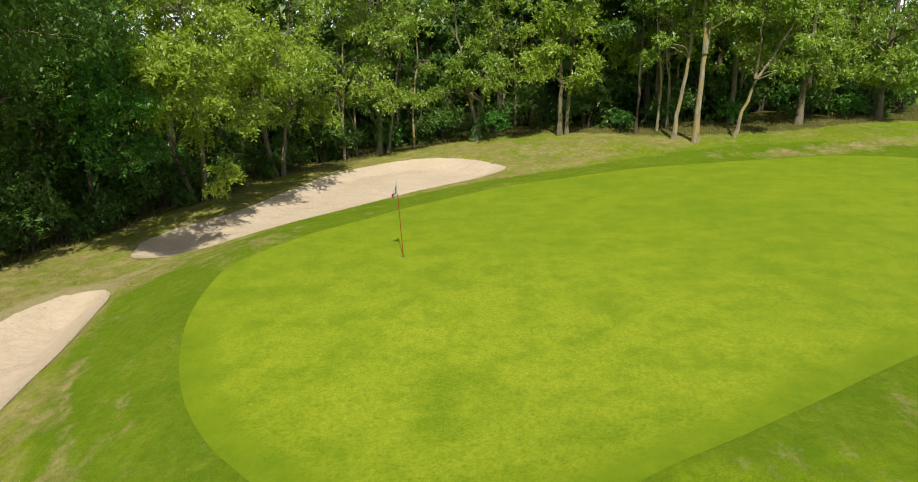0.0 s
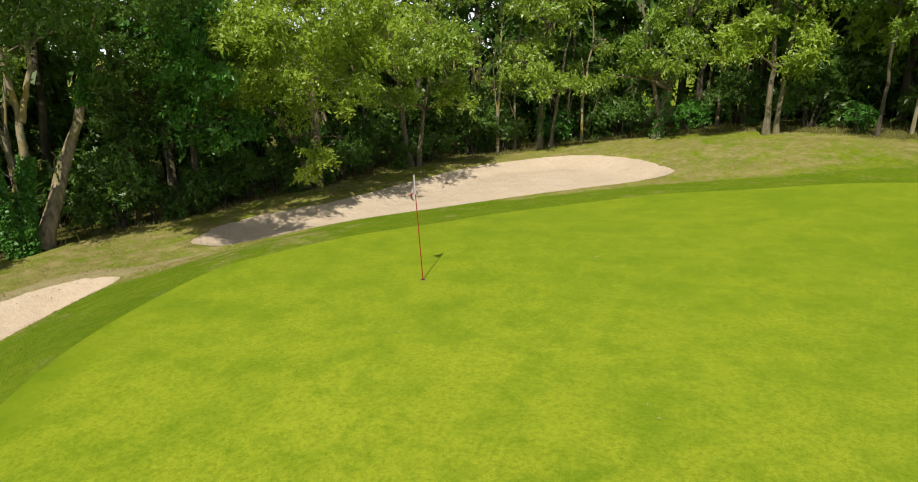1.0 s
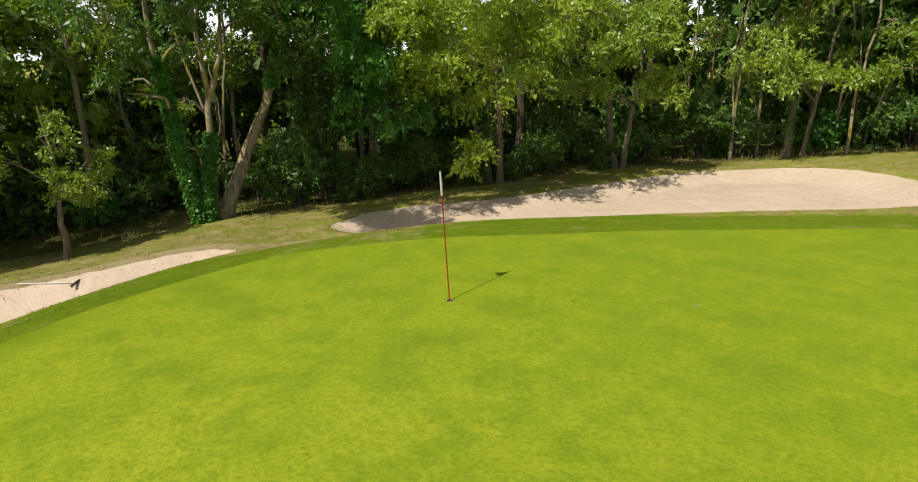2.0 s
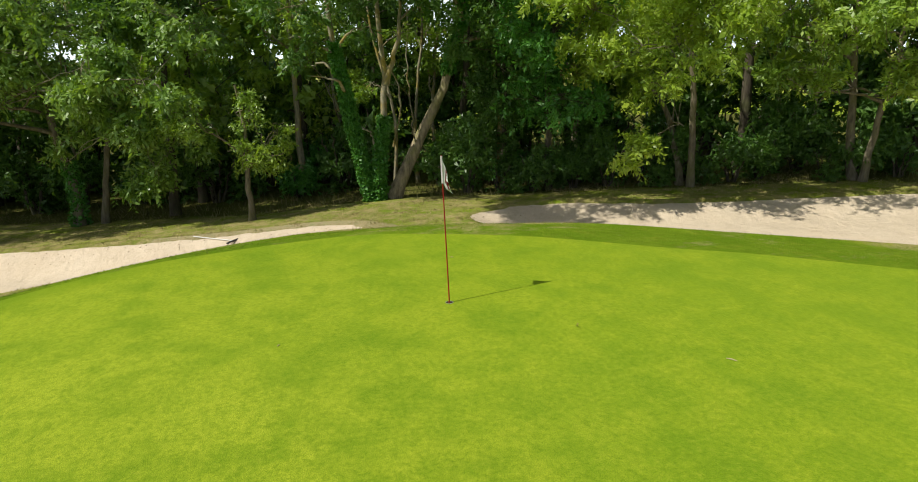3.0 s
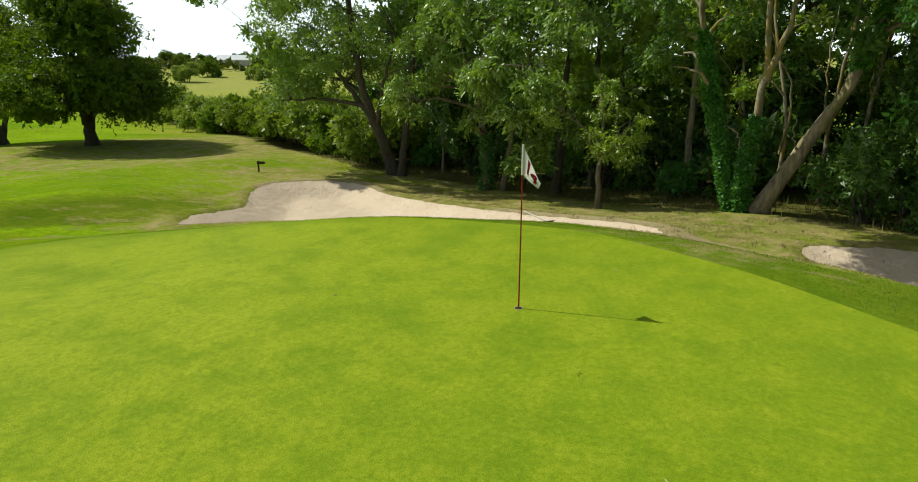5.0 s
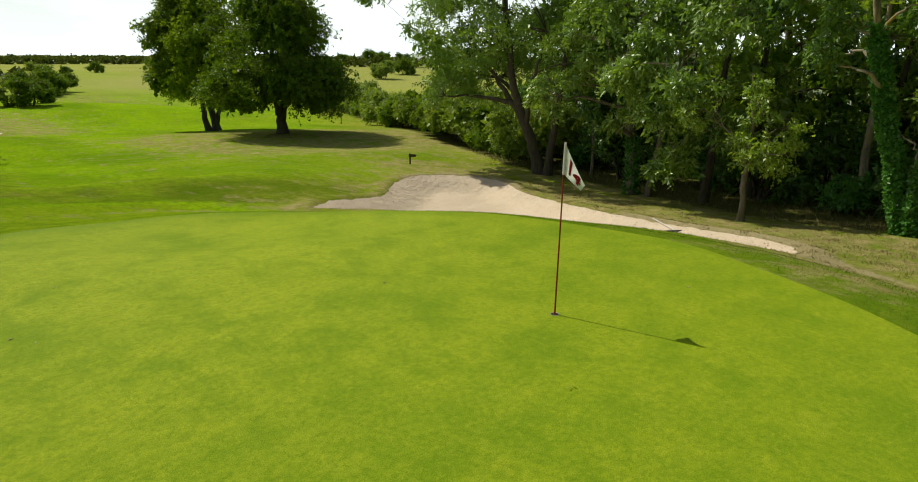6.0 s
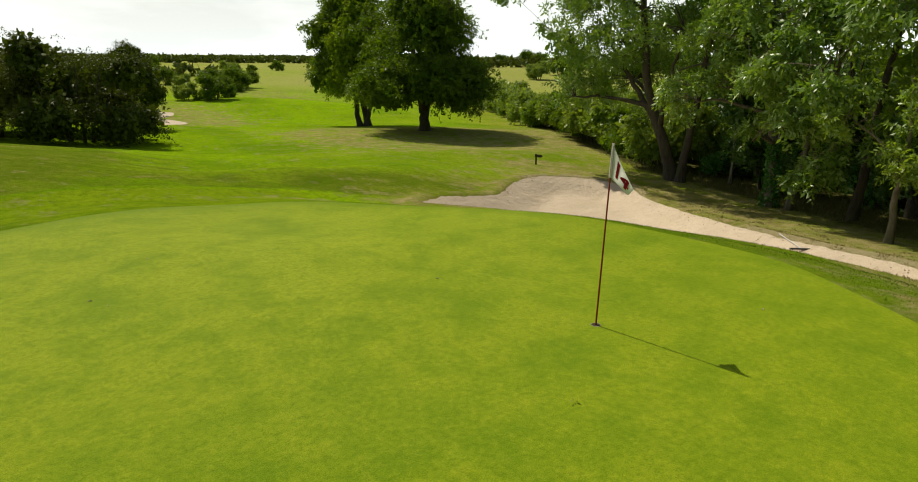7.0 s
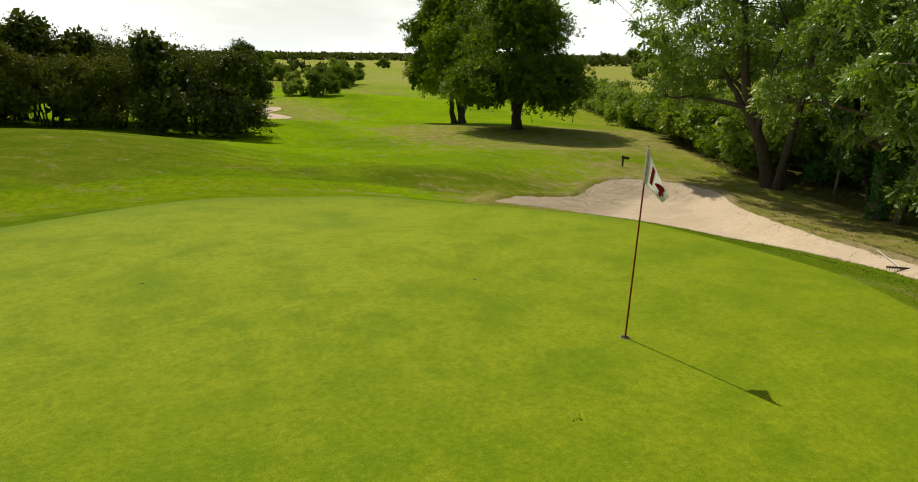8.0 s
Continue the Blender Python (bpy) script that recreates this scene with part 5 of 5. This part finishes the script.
def far_woods():
    """Low woods and hedgerows towards the skyline."""
    rng = np.random.default_rng(7)
    cs = []
    for k in range(5200):
        a = rng.uniform(math.radians(178), math.radians(285))
        d = rng.choice([820, 1000, 1250, 1600]) * rng.uniform(0.95, 1.05)
        cs.append((d * math.cos(a), d * math.sin(a) + 15, rng.uniform(0.0, 5.0) * (d / 900) ** 0.7, d))
    for k in range(12):
        a, d = rng.uniform(math.radians(182), math.radians(278)), rng.uniform(240, 700)
        turn, ln = rng.uniform(0, math.pi), rng.uniform(30, 150)
        for u in np.arange(-0.5, 0.5, 2.2 / ln):
            cs.append((d * math.cos(a) + u * ln * math.cos(turn) + rng.normal(0, 1.5), d * math.sin(a) + u * ln * math.sin(turn) + rng.normal(0, 1.5), rng.uniform(0.3, 2.8), d))
    cs = np.array(cs)
    cs[:, 2] += land_z(cs[:, 0], cs[:, 1])
    v, f = leaves(cs[:5200, :3], cs[:5200, 3] / 300, rng, 5, 4, 3.0, 0.1, 0.2, 1.0, corners=3)
    v2, f2 = leaves(cs[5200:, :3], 2.4, rng, 4, 4, 2.0, 0.1, 0.5, 1.3, corners=3)
    part_np("far_woods", np.concatenate([v, v2]), np.concatenate([f, f2 + len(v)]), LEAF_THORN)
    tagged(bpy.data.objects["far_woods"], "low dark woods and hedgerows along the far skyline", "woods", "", "stuff")


far_woods()


def far_barn():
    """A long low farm building with a pale roof, far off."""
    x, y = -226.0, -189.0
    g = z_at(x, y) + 0.8
    root = tagged(new("farm_building"), "long distant farm building with a pale grey roof", "building")
    m = Matrix.Translation((x, y, g)) @ pose(0, 0, 0, 0, 0, 132)
    wall = mat_plain("far_wall", (0.5, 0.48, 0.44), (0.42, 0.4, 0.37), 0.5, 0.9, 0.1)
    roof = mat_plain("far_roof", (0.78, 0.79, 0.80), (0.7, 0.71, 0.72), 0.4, 0.6, 0.1)
    bm = bmesh.new()
    bmesh.ops.create_cube(bm, size=1, matrix=m @ Matrix.Translation((0, 0, 0.0)) @ Matrix.Diagonal((13.6, 8, 3.6, 1)))
    part("wall", bm, wall, root)
    bm = bmesh.new()
    for sx in (-7.2, 7.2):
        for yy, zz in ((-4.4, 1.5), (0, 3.5), (4.4, 1.5), (4.4, 1.75), (0, 3.8), (-4.4, 1.75)):
            bm.verts.new(m @ Vector((sx, yy, zz)))
    bm.verts.ensure_lookup_table()
    w = bm.verts
    bm.faces.new([w[k] for k in range(6)])
    bm.faces.new([w[k] for k in range(11, 5, -1)])
    for k in range(6):
        j = (k + 1) % 6
        bm.faces.new((w[k], w[j], w[j + 6], w[k + 6]))
    bmesh.ops.recalc_face_normals(bm, faces=bm.faces[:])
    part("roof", bm, roof, root, "pale grey roof")


far_barn()

# ---- the pin ----
PIN = Vector((-1.437, 17.357, z_at(-1.437, 17.357)))
LEAN_TO = Vector((-0.125, -0.035, 2.12))
RED = mat_plain("red_pole_paint", (0.30, 0.012, 0.012), (0.22, 0.010, 0.012), 20, 0.35, 0.05)
CLOTH = mat_plain("white_flag_cloth", (0.88, 0.88, 0.87), (0.82, 0.82, 0.81), 12, 0.8, 0.1)


def let_light_through(m, share):
    """Thin cloth: part of the light goes through it."""
    n = m.node_tree
    shader = n.nodes["Principled BSDF"]
    tr = n.nodes.new("ShaderNodeBsdfTranslucent")
    n.links.new(shader.inputs["Base Color"].links[0].from_socket, tr.inputs["Color"])
    mx = n.nodes.new("ShaderNodeMixShader")
    mx.inputs["Fac"].default_value = share
    n.links.new(shader.outputs["BSDF"], mx.inputs[1])
    n.links.new(tr.outputs["BSDF"], mx.inputs[2])
    n.links.new(mx.outputs["Shader"], n.nodes["Material Output"].inputs["Surface"])


let_light_through(CLOTH, 0.6)
PRINT = mat_plain("red_flag_print", (0.42, 0.01, 0.03), (0.36, 0.01, 0.03), 30, 0.7, 0.05)
CUP = mat_plain("white_cup_plastic", (0.45, 0.45, 0.42), (0.35, 0.35, 0.32), 30, 0.4, 0.05)
# Near-black brown that paints the shade down inside the cup.
HOLE_SHADE = mat_plain("hole_shade", (0.03, 0.02, 0.012), (0.06, 0.04, 0.02), 30, 0.9, 0.2)


def flag_point(u, v):
    """A place on the hanging cloth: u from hoist to fly, v from its top edge down."""
    top = PIN + LEAN_TO
    hoist = top - LEAN_TO.normalized() * (0.02 + 0.36 * v)
    reach = (0.255 - 0.05 * v) * u - 0.03 * u * (1 - u)
    sag = u * (0.50 - 0.31 * v)
    ripple = (0.030 * math.sin(5.2 * u + 2.2 * v) + 0.05 * v * u * (1 - u)) * min(1.0, 1.6 * u)
    d, s = Vector((-0.6, 0.8, 0)), Vector((0.8, 0.6, 0))
    return hoist + d * reach + s * ripple - Vector((0, 0, sag))


def build_pin():
    root = tagged(new("golf_flagstick"), "red golf pin with a white numbered flag in the hole", "flag")
    lean = LEAN_TO.normalized()
    q = [PIN - lean * 0.1, PIN + lean * 0.3, PIN + lean * 1.0, PIN + lean * 1.6, PIN + lean * 2.125]
    v, f = tubes([(q, [0.0105, 0.0105, 0.0095, 0.009, 0.008])], 10)
    part_np("pole", v, f, RED, root, "thin red painted pole", True)
    nu, nv = 20, 14
    front = [flag_point(i / nu, j / nv) for j in range(nv + 1) for i in range(nu + 1)]
    bm = bmesh.new()
    vs = [bm.verts.new(p) for p in front]
    for j in range(nv):
        for i in range(nu):
            a = j * (nu + 1) + i
            bm.faces.new((vs[a], vs[a + 1], vs[a + nu + 2], vs[a + nu + 1]))
    bmesh.ops.solidify(bm, geom=bm.faces[:], thickness=0.003)
    flag = part("flag", bm, CLOTH, root, "white cloth flag hanging slack", True)
    v, f = tubes([([flag_point(0, 1.02), flag_point(0, 0.5), flag_point(0, -0.03)], [0.016, 0.016, 0.014])], 10)
    part_np("sleeve", v, f, CLOTH, flag, "white sleeve over the pole top", True)
    text = bpy.data.curves.new("numeral", 'FONT')
    text.body = "14"
    text.size = 0.36
    text.offset = 0.012
    text.align_x, text.align_y = 'CENTER', 'CENTER'
    text.resolution_u = 3
    tob = new("numeral", text)
    flat = bpy.data.meshes.new_from_object(tob.evaluated_get(bpy.context.evaluated_depsgraph_get()))
    bpy.data.objects.remove(tob)
    bm = bmesh.new()
    bm.from_mesh(flat)
    bmesh.ops.triangulate(bm, faces=bm.faces[:])
    bmesh.ops.subdivide_edges(bm, edges=bm.edges[:], cuts=2)
    for w in bm.verts:
        u, t = 0.52 + w.co.x / 0.50, 0.5 - w.co.y / 0.40
        p = flag_point(u, t)
        nrm = (flag_point(u + 0.02, t) - p).cross(flag_point(u, t + 0.02) - p).normalized()
        w.co = p + nrm * 0.006
    back = bmesh.ops.duplicate(bm, geom=bm.verts[:] + bm.edges[:] + bm.faces[:])
    for w in [g for g in back["geom"] if isinstance(g, bmesh.types.BMVert)]:
        w.co += Vector((0.8, 0.6, 0)) * 0.015
    part("numeral", bm, PRINT, flag, "red printed number 14")
    bm = bmesh.new()
    outer, inner, low = [], [], []
    for k in range(28):
        a = k / 28 * 2 * math.pi
        c, s = math.cos(a), math.sin(a)
        outer.append(bm.verts.new(PIN + Vector((0.057 * c, 0.057 * s, 0.010))))
        inner.append(bm.verts.new(PIN + Vector((0.052 * c, 0.052 * s, 0.010))))
        low.append(bm.verts.new(PIN + Vector((0.052 * c, 0.052 * s, 0.0075))))
    for k in range(28):
        j = (k + 1) % 28
        bm.faces.new((outer[k], outer[j], inner[j], inner[k]))
        bm.faces.new((inner[k], inner[j], low[j], low[k]))
    part("cup_rim", bm, CUP, root, "white rim of the hole")
    # A flat disc just above the turf; the hole's depth is only its dark colour.
    bm = bmesh.new()
    bmesh.ops.create_circle(bm, cap_ends=True, radius=0.0525, segments=28, matrix=Matrix.Translation(PIN + Vector((0, 0, 0.0085))))
    part("hole", bm, HOLE_SHADE, root, "dark open hole")


build_pin()


# ---- small things ----
RAKE_WHITE = mat_plain("white_rake_handle", (0.72, 0.72, 0.70), (0.6, 0.6, 0.57), 20, 0.5, 0.1)
RAKE_BLACK = mat_plain("black_rake_head", (0.02, 0.02, 0.022), (0.04, 0.04, 0.04), 20, 0.5, 0.1)
SIGN_WOOD = mat_plain("dark_stained_wood", (0.035, 0.022, 0.015), (0.07, 0.045, 0.03), 18, 0.7, 0.3)


def box(bm, size, m):
    bmesh.ops.create_cube(bm, size=1, matrix=m @ Matrix.Diagonal((*size, 1)))


def build_rake():
    head, tip = Vector((-11.95, 14.75, z_at(-11.95, 14.75) + 0.06)), Vector((-12.85, 13.7, z_at(-12.85, 13.7) + 0.05))
    root = tagged(new("bunker_rake"), "bunker rake with white handle lying on the sand edge", "rake")
    v, f = tubes([([head, (head + tip) / 2, tip], [0.013, 0.013, 0.013])], 8)
    part_np("handle", v, f, RAKE_WHITE, root, "white round handle", True)
    along = (tip - head).normalized()
    across = Vector((-along.y, along.x, 0)).normalized()
    m = Matrix((across, along, Vector((0, 0, 1)))).transposed().to_4x4()
    bm = bmesh.new()
    box(bm, (0.58, 0.05, 0.035), Matrix.Translation(head) @ m)
    bmesh.ops.bevel(bm, geom=bm.edges[:], offset=0.006, segments=1, affect='EDGES')
    bar = part("rake_head", bm, RAKE_BLACK, root, "black plastic rake head")
    for k in range(11):
        bm = bmesh.new()
        bmesh.ops.create_cone(bm, cap_ends=True, segments=6, radius1=0.004, radius2=0.011, depth=0.07,
                              matrix=Matrix.Translation(head + across * (k - 5) * 0.054 - Vector((0, 0, 0.045))))
        part("tine", bm, RAKE_BLACK, bar)


def build_sign():
    x, y = -17.4, -0.5
    root = tagged(new("direction_post"), "small dark wooden post with a pointing arm", "sign")
    m = Matrix.Translation((x, y, z_at(x, y)))
    bm = bmesh.new()
    box(bm, (0.065, 0.065, 0.62), m @ Matrix.Translation((0, 0, 0.2)))
    bmesh.ops.bevel(bm, geom=bm.edges[:], offset=0.008, segments=1, affect='EDGES')
    part("post", bm, SIGN_WOOD, root)
    d = pose(0, 0, 0.42, 0, 0, 118)
    bm = bmesh.new()
    outline = [(-0.05, -0.065), (0.26, -0.065), (0.35, 0.0), (0.26, 0.065), (-0.05, 0.065)]
    lo = [bm.verts.new(m @ d @ Vector((a, -0.065, b))) for a, b in outline]
    hi = [bm.verts.new(m @ d @ Vector((a, -0.040, b))) for a, b in outline]
    bm.faces.new(lo)
    bm.faces.new(hi[::-1])
    for k in range(5):
        bm.faces.new((lo[k], lo[(k + 1) % 5], hi[(k + 1) % 5], hi[k]))
    bmesh.ops.recalc_face_normals(bm, faces=bm.faces[:])
    part("arm", bm, SIGN_WOOD, root, "pointed wooden arm")


build_rake()
build_sign()

LEAF_FALLEN = mat_plain("fallen_leaf", (0.36, 0.34, 0.06), (0.18, 0.16, 0.05), 60, 0.7, 0.2)
TWIG_PALE = mat_plain("pale_dry_twig", (0.45, 0.38, 0.22), (0.3, 0.24, 0.13), 60, 0.8, 0.2)


def build_litter():
    """A fallen sprig and a few dry bits on the putting surface."""
    rng = np.random.default_rng(3)
    x, y = 0.145, 18.55
    v, f = leaves(np.array([(x, y, z_at(x, y) + 0.03)]), 0.05, rng, 2, 2, 0.045, 0.15, 0.3, 1.6)
    v[:, 2] = np.maximum(v[:, 2], z_at(x, y) + 0.012)
    tagged(part_np("fallen_sprig", v, f, LEAF_FALLEN), "small fallen sprig of leaves on the green", "sprig")
    for k, (x, y, a) in enumerate([(1.7, 19.59, 30), (3.05, 13.6, 80), (3.2, 13.3, 10), (2.2, 11.7, 50), (-0.9, 14.9, 130), (-3.6, 18.2, 60)]):
        d = Vector((math.cos(radians(a)), math.sin(radians(a)), 0)) * (0.06 if k == 0 else 0.025)
        p = Vector((x, y, z_at(x, y) + 0.012))
        v, f = tubes([([p - d, p + Vector((0, 0, 0.006)), p + d], [0.005, 0.008, 0.003])], 5)
        tagged(part_np("dry_twig", v, f, TWIG_PALE), "tiny pale dry twig on the green", "twig", "dry twigs")


build_litter()


def build_clods():
    """Crumbs of earth and small stones lying in the bunkers, most of them below the worn lips."""
    rng = np.random.default_rng(21)
    spots = []
    for line, many in ((SIDE_LINE, 900), (BACK_LINE, 500)):
        k = rng.integers(0, len(line), many)
        mid = line.mean(0)
        edge = line[k] + (mid - line[k]) / np.linalg.norm(mid - line[k], axis=1, keepdims=True) * np.abs(rng.normal(0.02, 0.35, (many, 1)))
        spots.append(edge + rng.normal(0, 0.15, (many, 2)))
        lo, hi = line.min(0), line.max(0)
        spots.append(rng.uniform(lo, hi, (many // 3, 2)))
    p = np.concatenate(spots)
    keep = np.minimum(signed(p[:, 0], p[:, 1], SIDE_LINE), signed(p[:, 0], p[:, 1], BACK_LINE)) < -0.03
    p = p[keep]
    n = len(p)
    r = 0.006 + 0.022 * rng.uniform(0, 1, n) ** 4
    c = np.column_stack([p, land_z(p[:, 0], p[:, 1]) + 0.012 + 0.1 * r])
    shape = np.array([(1, 0, 0), (0, 1, 0), (-1, 0, 0), (0, -1, 0), (0, 0, 0.7), (0, 0, -0.7)], float)
    v = c[:, None] + shape[None] * r[:, None, None] * rng.uniform(0.6, 1.3, (n, 6, 1))
    tri = np.array([(0, 1, 4), (1, 2, 4), (2, 3, 4), (3, 0, 4), (1, 0, 5), (2, 1, 5), (3, 2, 5), (0, 3, 5)])
    f = (tri[None] + 6 * np.arange(n)[:, None, None]).reshape(-1, 3)
    tagged(part_np("bunker_clods", v.reshape(-1, 3), f, CLOD), "crumbs of earth and stones scattered in the sand", "clods", "", "stuff")


CLOD = mat_plain("earth_clod", (0.24, 0.18, 0.12), (0.42, 0.34, 0.25), 3, 0.9, 0.2)
build_clods()


def mat_blades(name, c1, c2, c3, scale=0.8):
    m = Mat(name, 0.8)
    rnd = m.add("NewGeometry").outputs["Random Per Island"]
    c = m.mix(m.span(rnd, 0, 1), c1, c2)
    m.colour(m.mix(m.span(m.noise(scale, 6, 0.72), 0.42, 0.6), c, c3))
    m.b.inputs["Specular IOR Level"].default_value = 0.05
    m.b.inputs["Diffuse Roughness"].default_value = 0.42
    return m.m


def blades(x, y, tall, wide, rng, lean=0.5):
    """One narrow three-cornered blade at each place."""
    n = len(x)
    z = land_z(x, y)
    a = rng.uniform(0, 2 * np.pi, n)
    h = tall * rng.uniform(0.5, 1.3, n)
    sx, sy = np.cos(a) * wide, np.sin(a) * wide
    tx, ty = rng.normal(0, lean, n) * h, rng.normal(0, lean, n) * h
    v = np.stack([np.stack([x - sx, y - sy, z - 0.01], 1), np.stack([x + sx, y + sy, z - 0.01], 1), np.stack([x + tx, y + ty, z + h], 1)], 1)
    return v.reshape(-1, 3), np.arange(3 * n).reshape(-1, 3)


def build_grass():
    rng = np.random.default_rng(9)
    n = 420000
    x, y = rng.uniform(-24, 26, n), rng.uniform(-3, 41, n)
    dg, dw = signed(x, y, GREEN_LINE), signed(x, y, WOODS_LINE)
    db = np.minimum(signed(x, y, BACK_LINE), signed(x, y, SIDE_LINE))
    ok = (db > 0.02) & (dw > -1.5)
    mown = ok & (dg > 0.15) & (dg < 2.6) & (y > 10) & (x < 6)
    patch = np.sin(1.3 * x + 0.7 * y) * np.sin(0.9 * y - 1.1 * x + 1.0) + 0.6 * np.sin(2.9 * x - 0.8 * y) * np.sin(2.3 * y + 0.5)
    rough = ok & (patch > -0.25) & (dg >= 2.4) & (rng.uniform(0, 1, n) < np.where((y < 17.5) & (x < -9), 0.35, 0.85)) & ((x < -6) | (y > 28)) & (y > 6)
    v, f = blades(x[mown], y[mown], 0.020, 0.009, rng)
    tagged(part_np("fringe_grass", v, f, mat_blades("fringe_blade", (0.075, 0.155, 0.006), (0.145, 0.22, 0.012), (0.19, 0.24, 0.03))), "short grass of the collar round the green", "grass", "", "stuff")
    v, f = blades(x[rough], y[rough], 0.034, 0.009, rng, 1.1)
    tagged(part_np("rough_grass", v, f, mat_blades("rough_blade", (0.15, 0.185, 0.030), (0.29, 0.25, 0.085), (0.46, 0.36, 0.18), 0.6)), "longer patchy grass between bunkers and trees", "grass", "", "stuff")
    rim = []
    for line in (BACK_LINE, SIDE_LINE):
        k = rng.integers(0, len(line), 5000)
        u = rng.uniform(0, 1, (5000, 1))
        rim.append(line[k] * (1 - u) + np.roll(line, -1, 0)[k] * u + rng.normal(0, 0.08, (5000, 2)))
    rim = np.concatenate(rim)
    v, f = blades(rim[:, 0], rim[:, 1], 0.022, 0.009, rng, 1.1)
    tagged(part_np("bunker_edge_grass", v, f, mat_blades("edge_blade", (0.12, 0.19, 0.01), (0.22, 0.25, 0.03), (0.38, 0.32, 0.13))), "ragged grass hanging over the bunker edges", "grass", "", "stuff")
    n = 2000
    cx, cy = rng.uniform(-19, 3, n), rng.uniform(5, 38, n)
    db = np.minimum(signed(cx, cy, BACK_LINE), signed(cx, cy, SIDE_LINE))
    ok = (db > 0.05) & (db < 3.6) & (signed(cx, cy, WOODS_LINE) > -0.5) & (signed(cx, cy, GREEN_LINE) > np.where(cy < 14, 5.0, 3.0))
    cx, cy = np.repeat(cx[ok], 22), np.repeat(cy[ok], 22)
    v, f = blades(cx + rng.normal(0, 0.09, len(cx)), cy + rng.normal(0, 0.09, len(cx)), 0.05, 0.010, rng, 0.8)
    tagged(part_np("straw_tufts", v, f, mat_blades("straw_blade", (0.52, 0.40, 0.22), (0.27, 0.21, 0.09), (0.20, 0.20, 0.045), 0.7)), "tufts of bleached straw and dry grass round the bunkers", "grass", "", "stuff")
    n = 60000
    x, y = rng.uniform(-27, 30, n), rng.uniform(-4, 44, n)
    dw = signed(x, y, WOODS_LINE)
    ok = (dw < 0.5) & (dw > -3.5) & (rng.uniform(0, 1, n) < 0.75)
    v, f = blades(x[ok], y[ok], 0.28, 0.012, rng, 0.45)
    tagged(part_np("dry_long_grass", v, f, mat_blades("dry_blade", (0.16, 0.13, 0.06), (0.26, 0.21, 0.10), (0.10, 0.12, 0.03), 0.5)), "long dry grass and bracken at the wood's foot", "grass", "", "stuff")


build_grass()
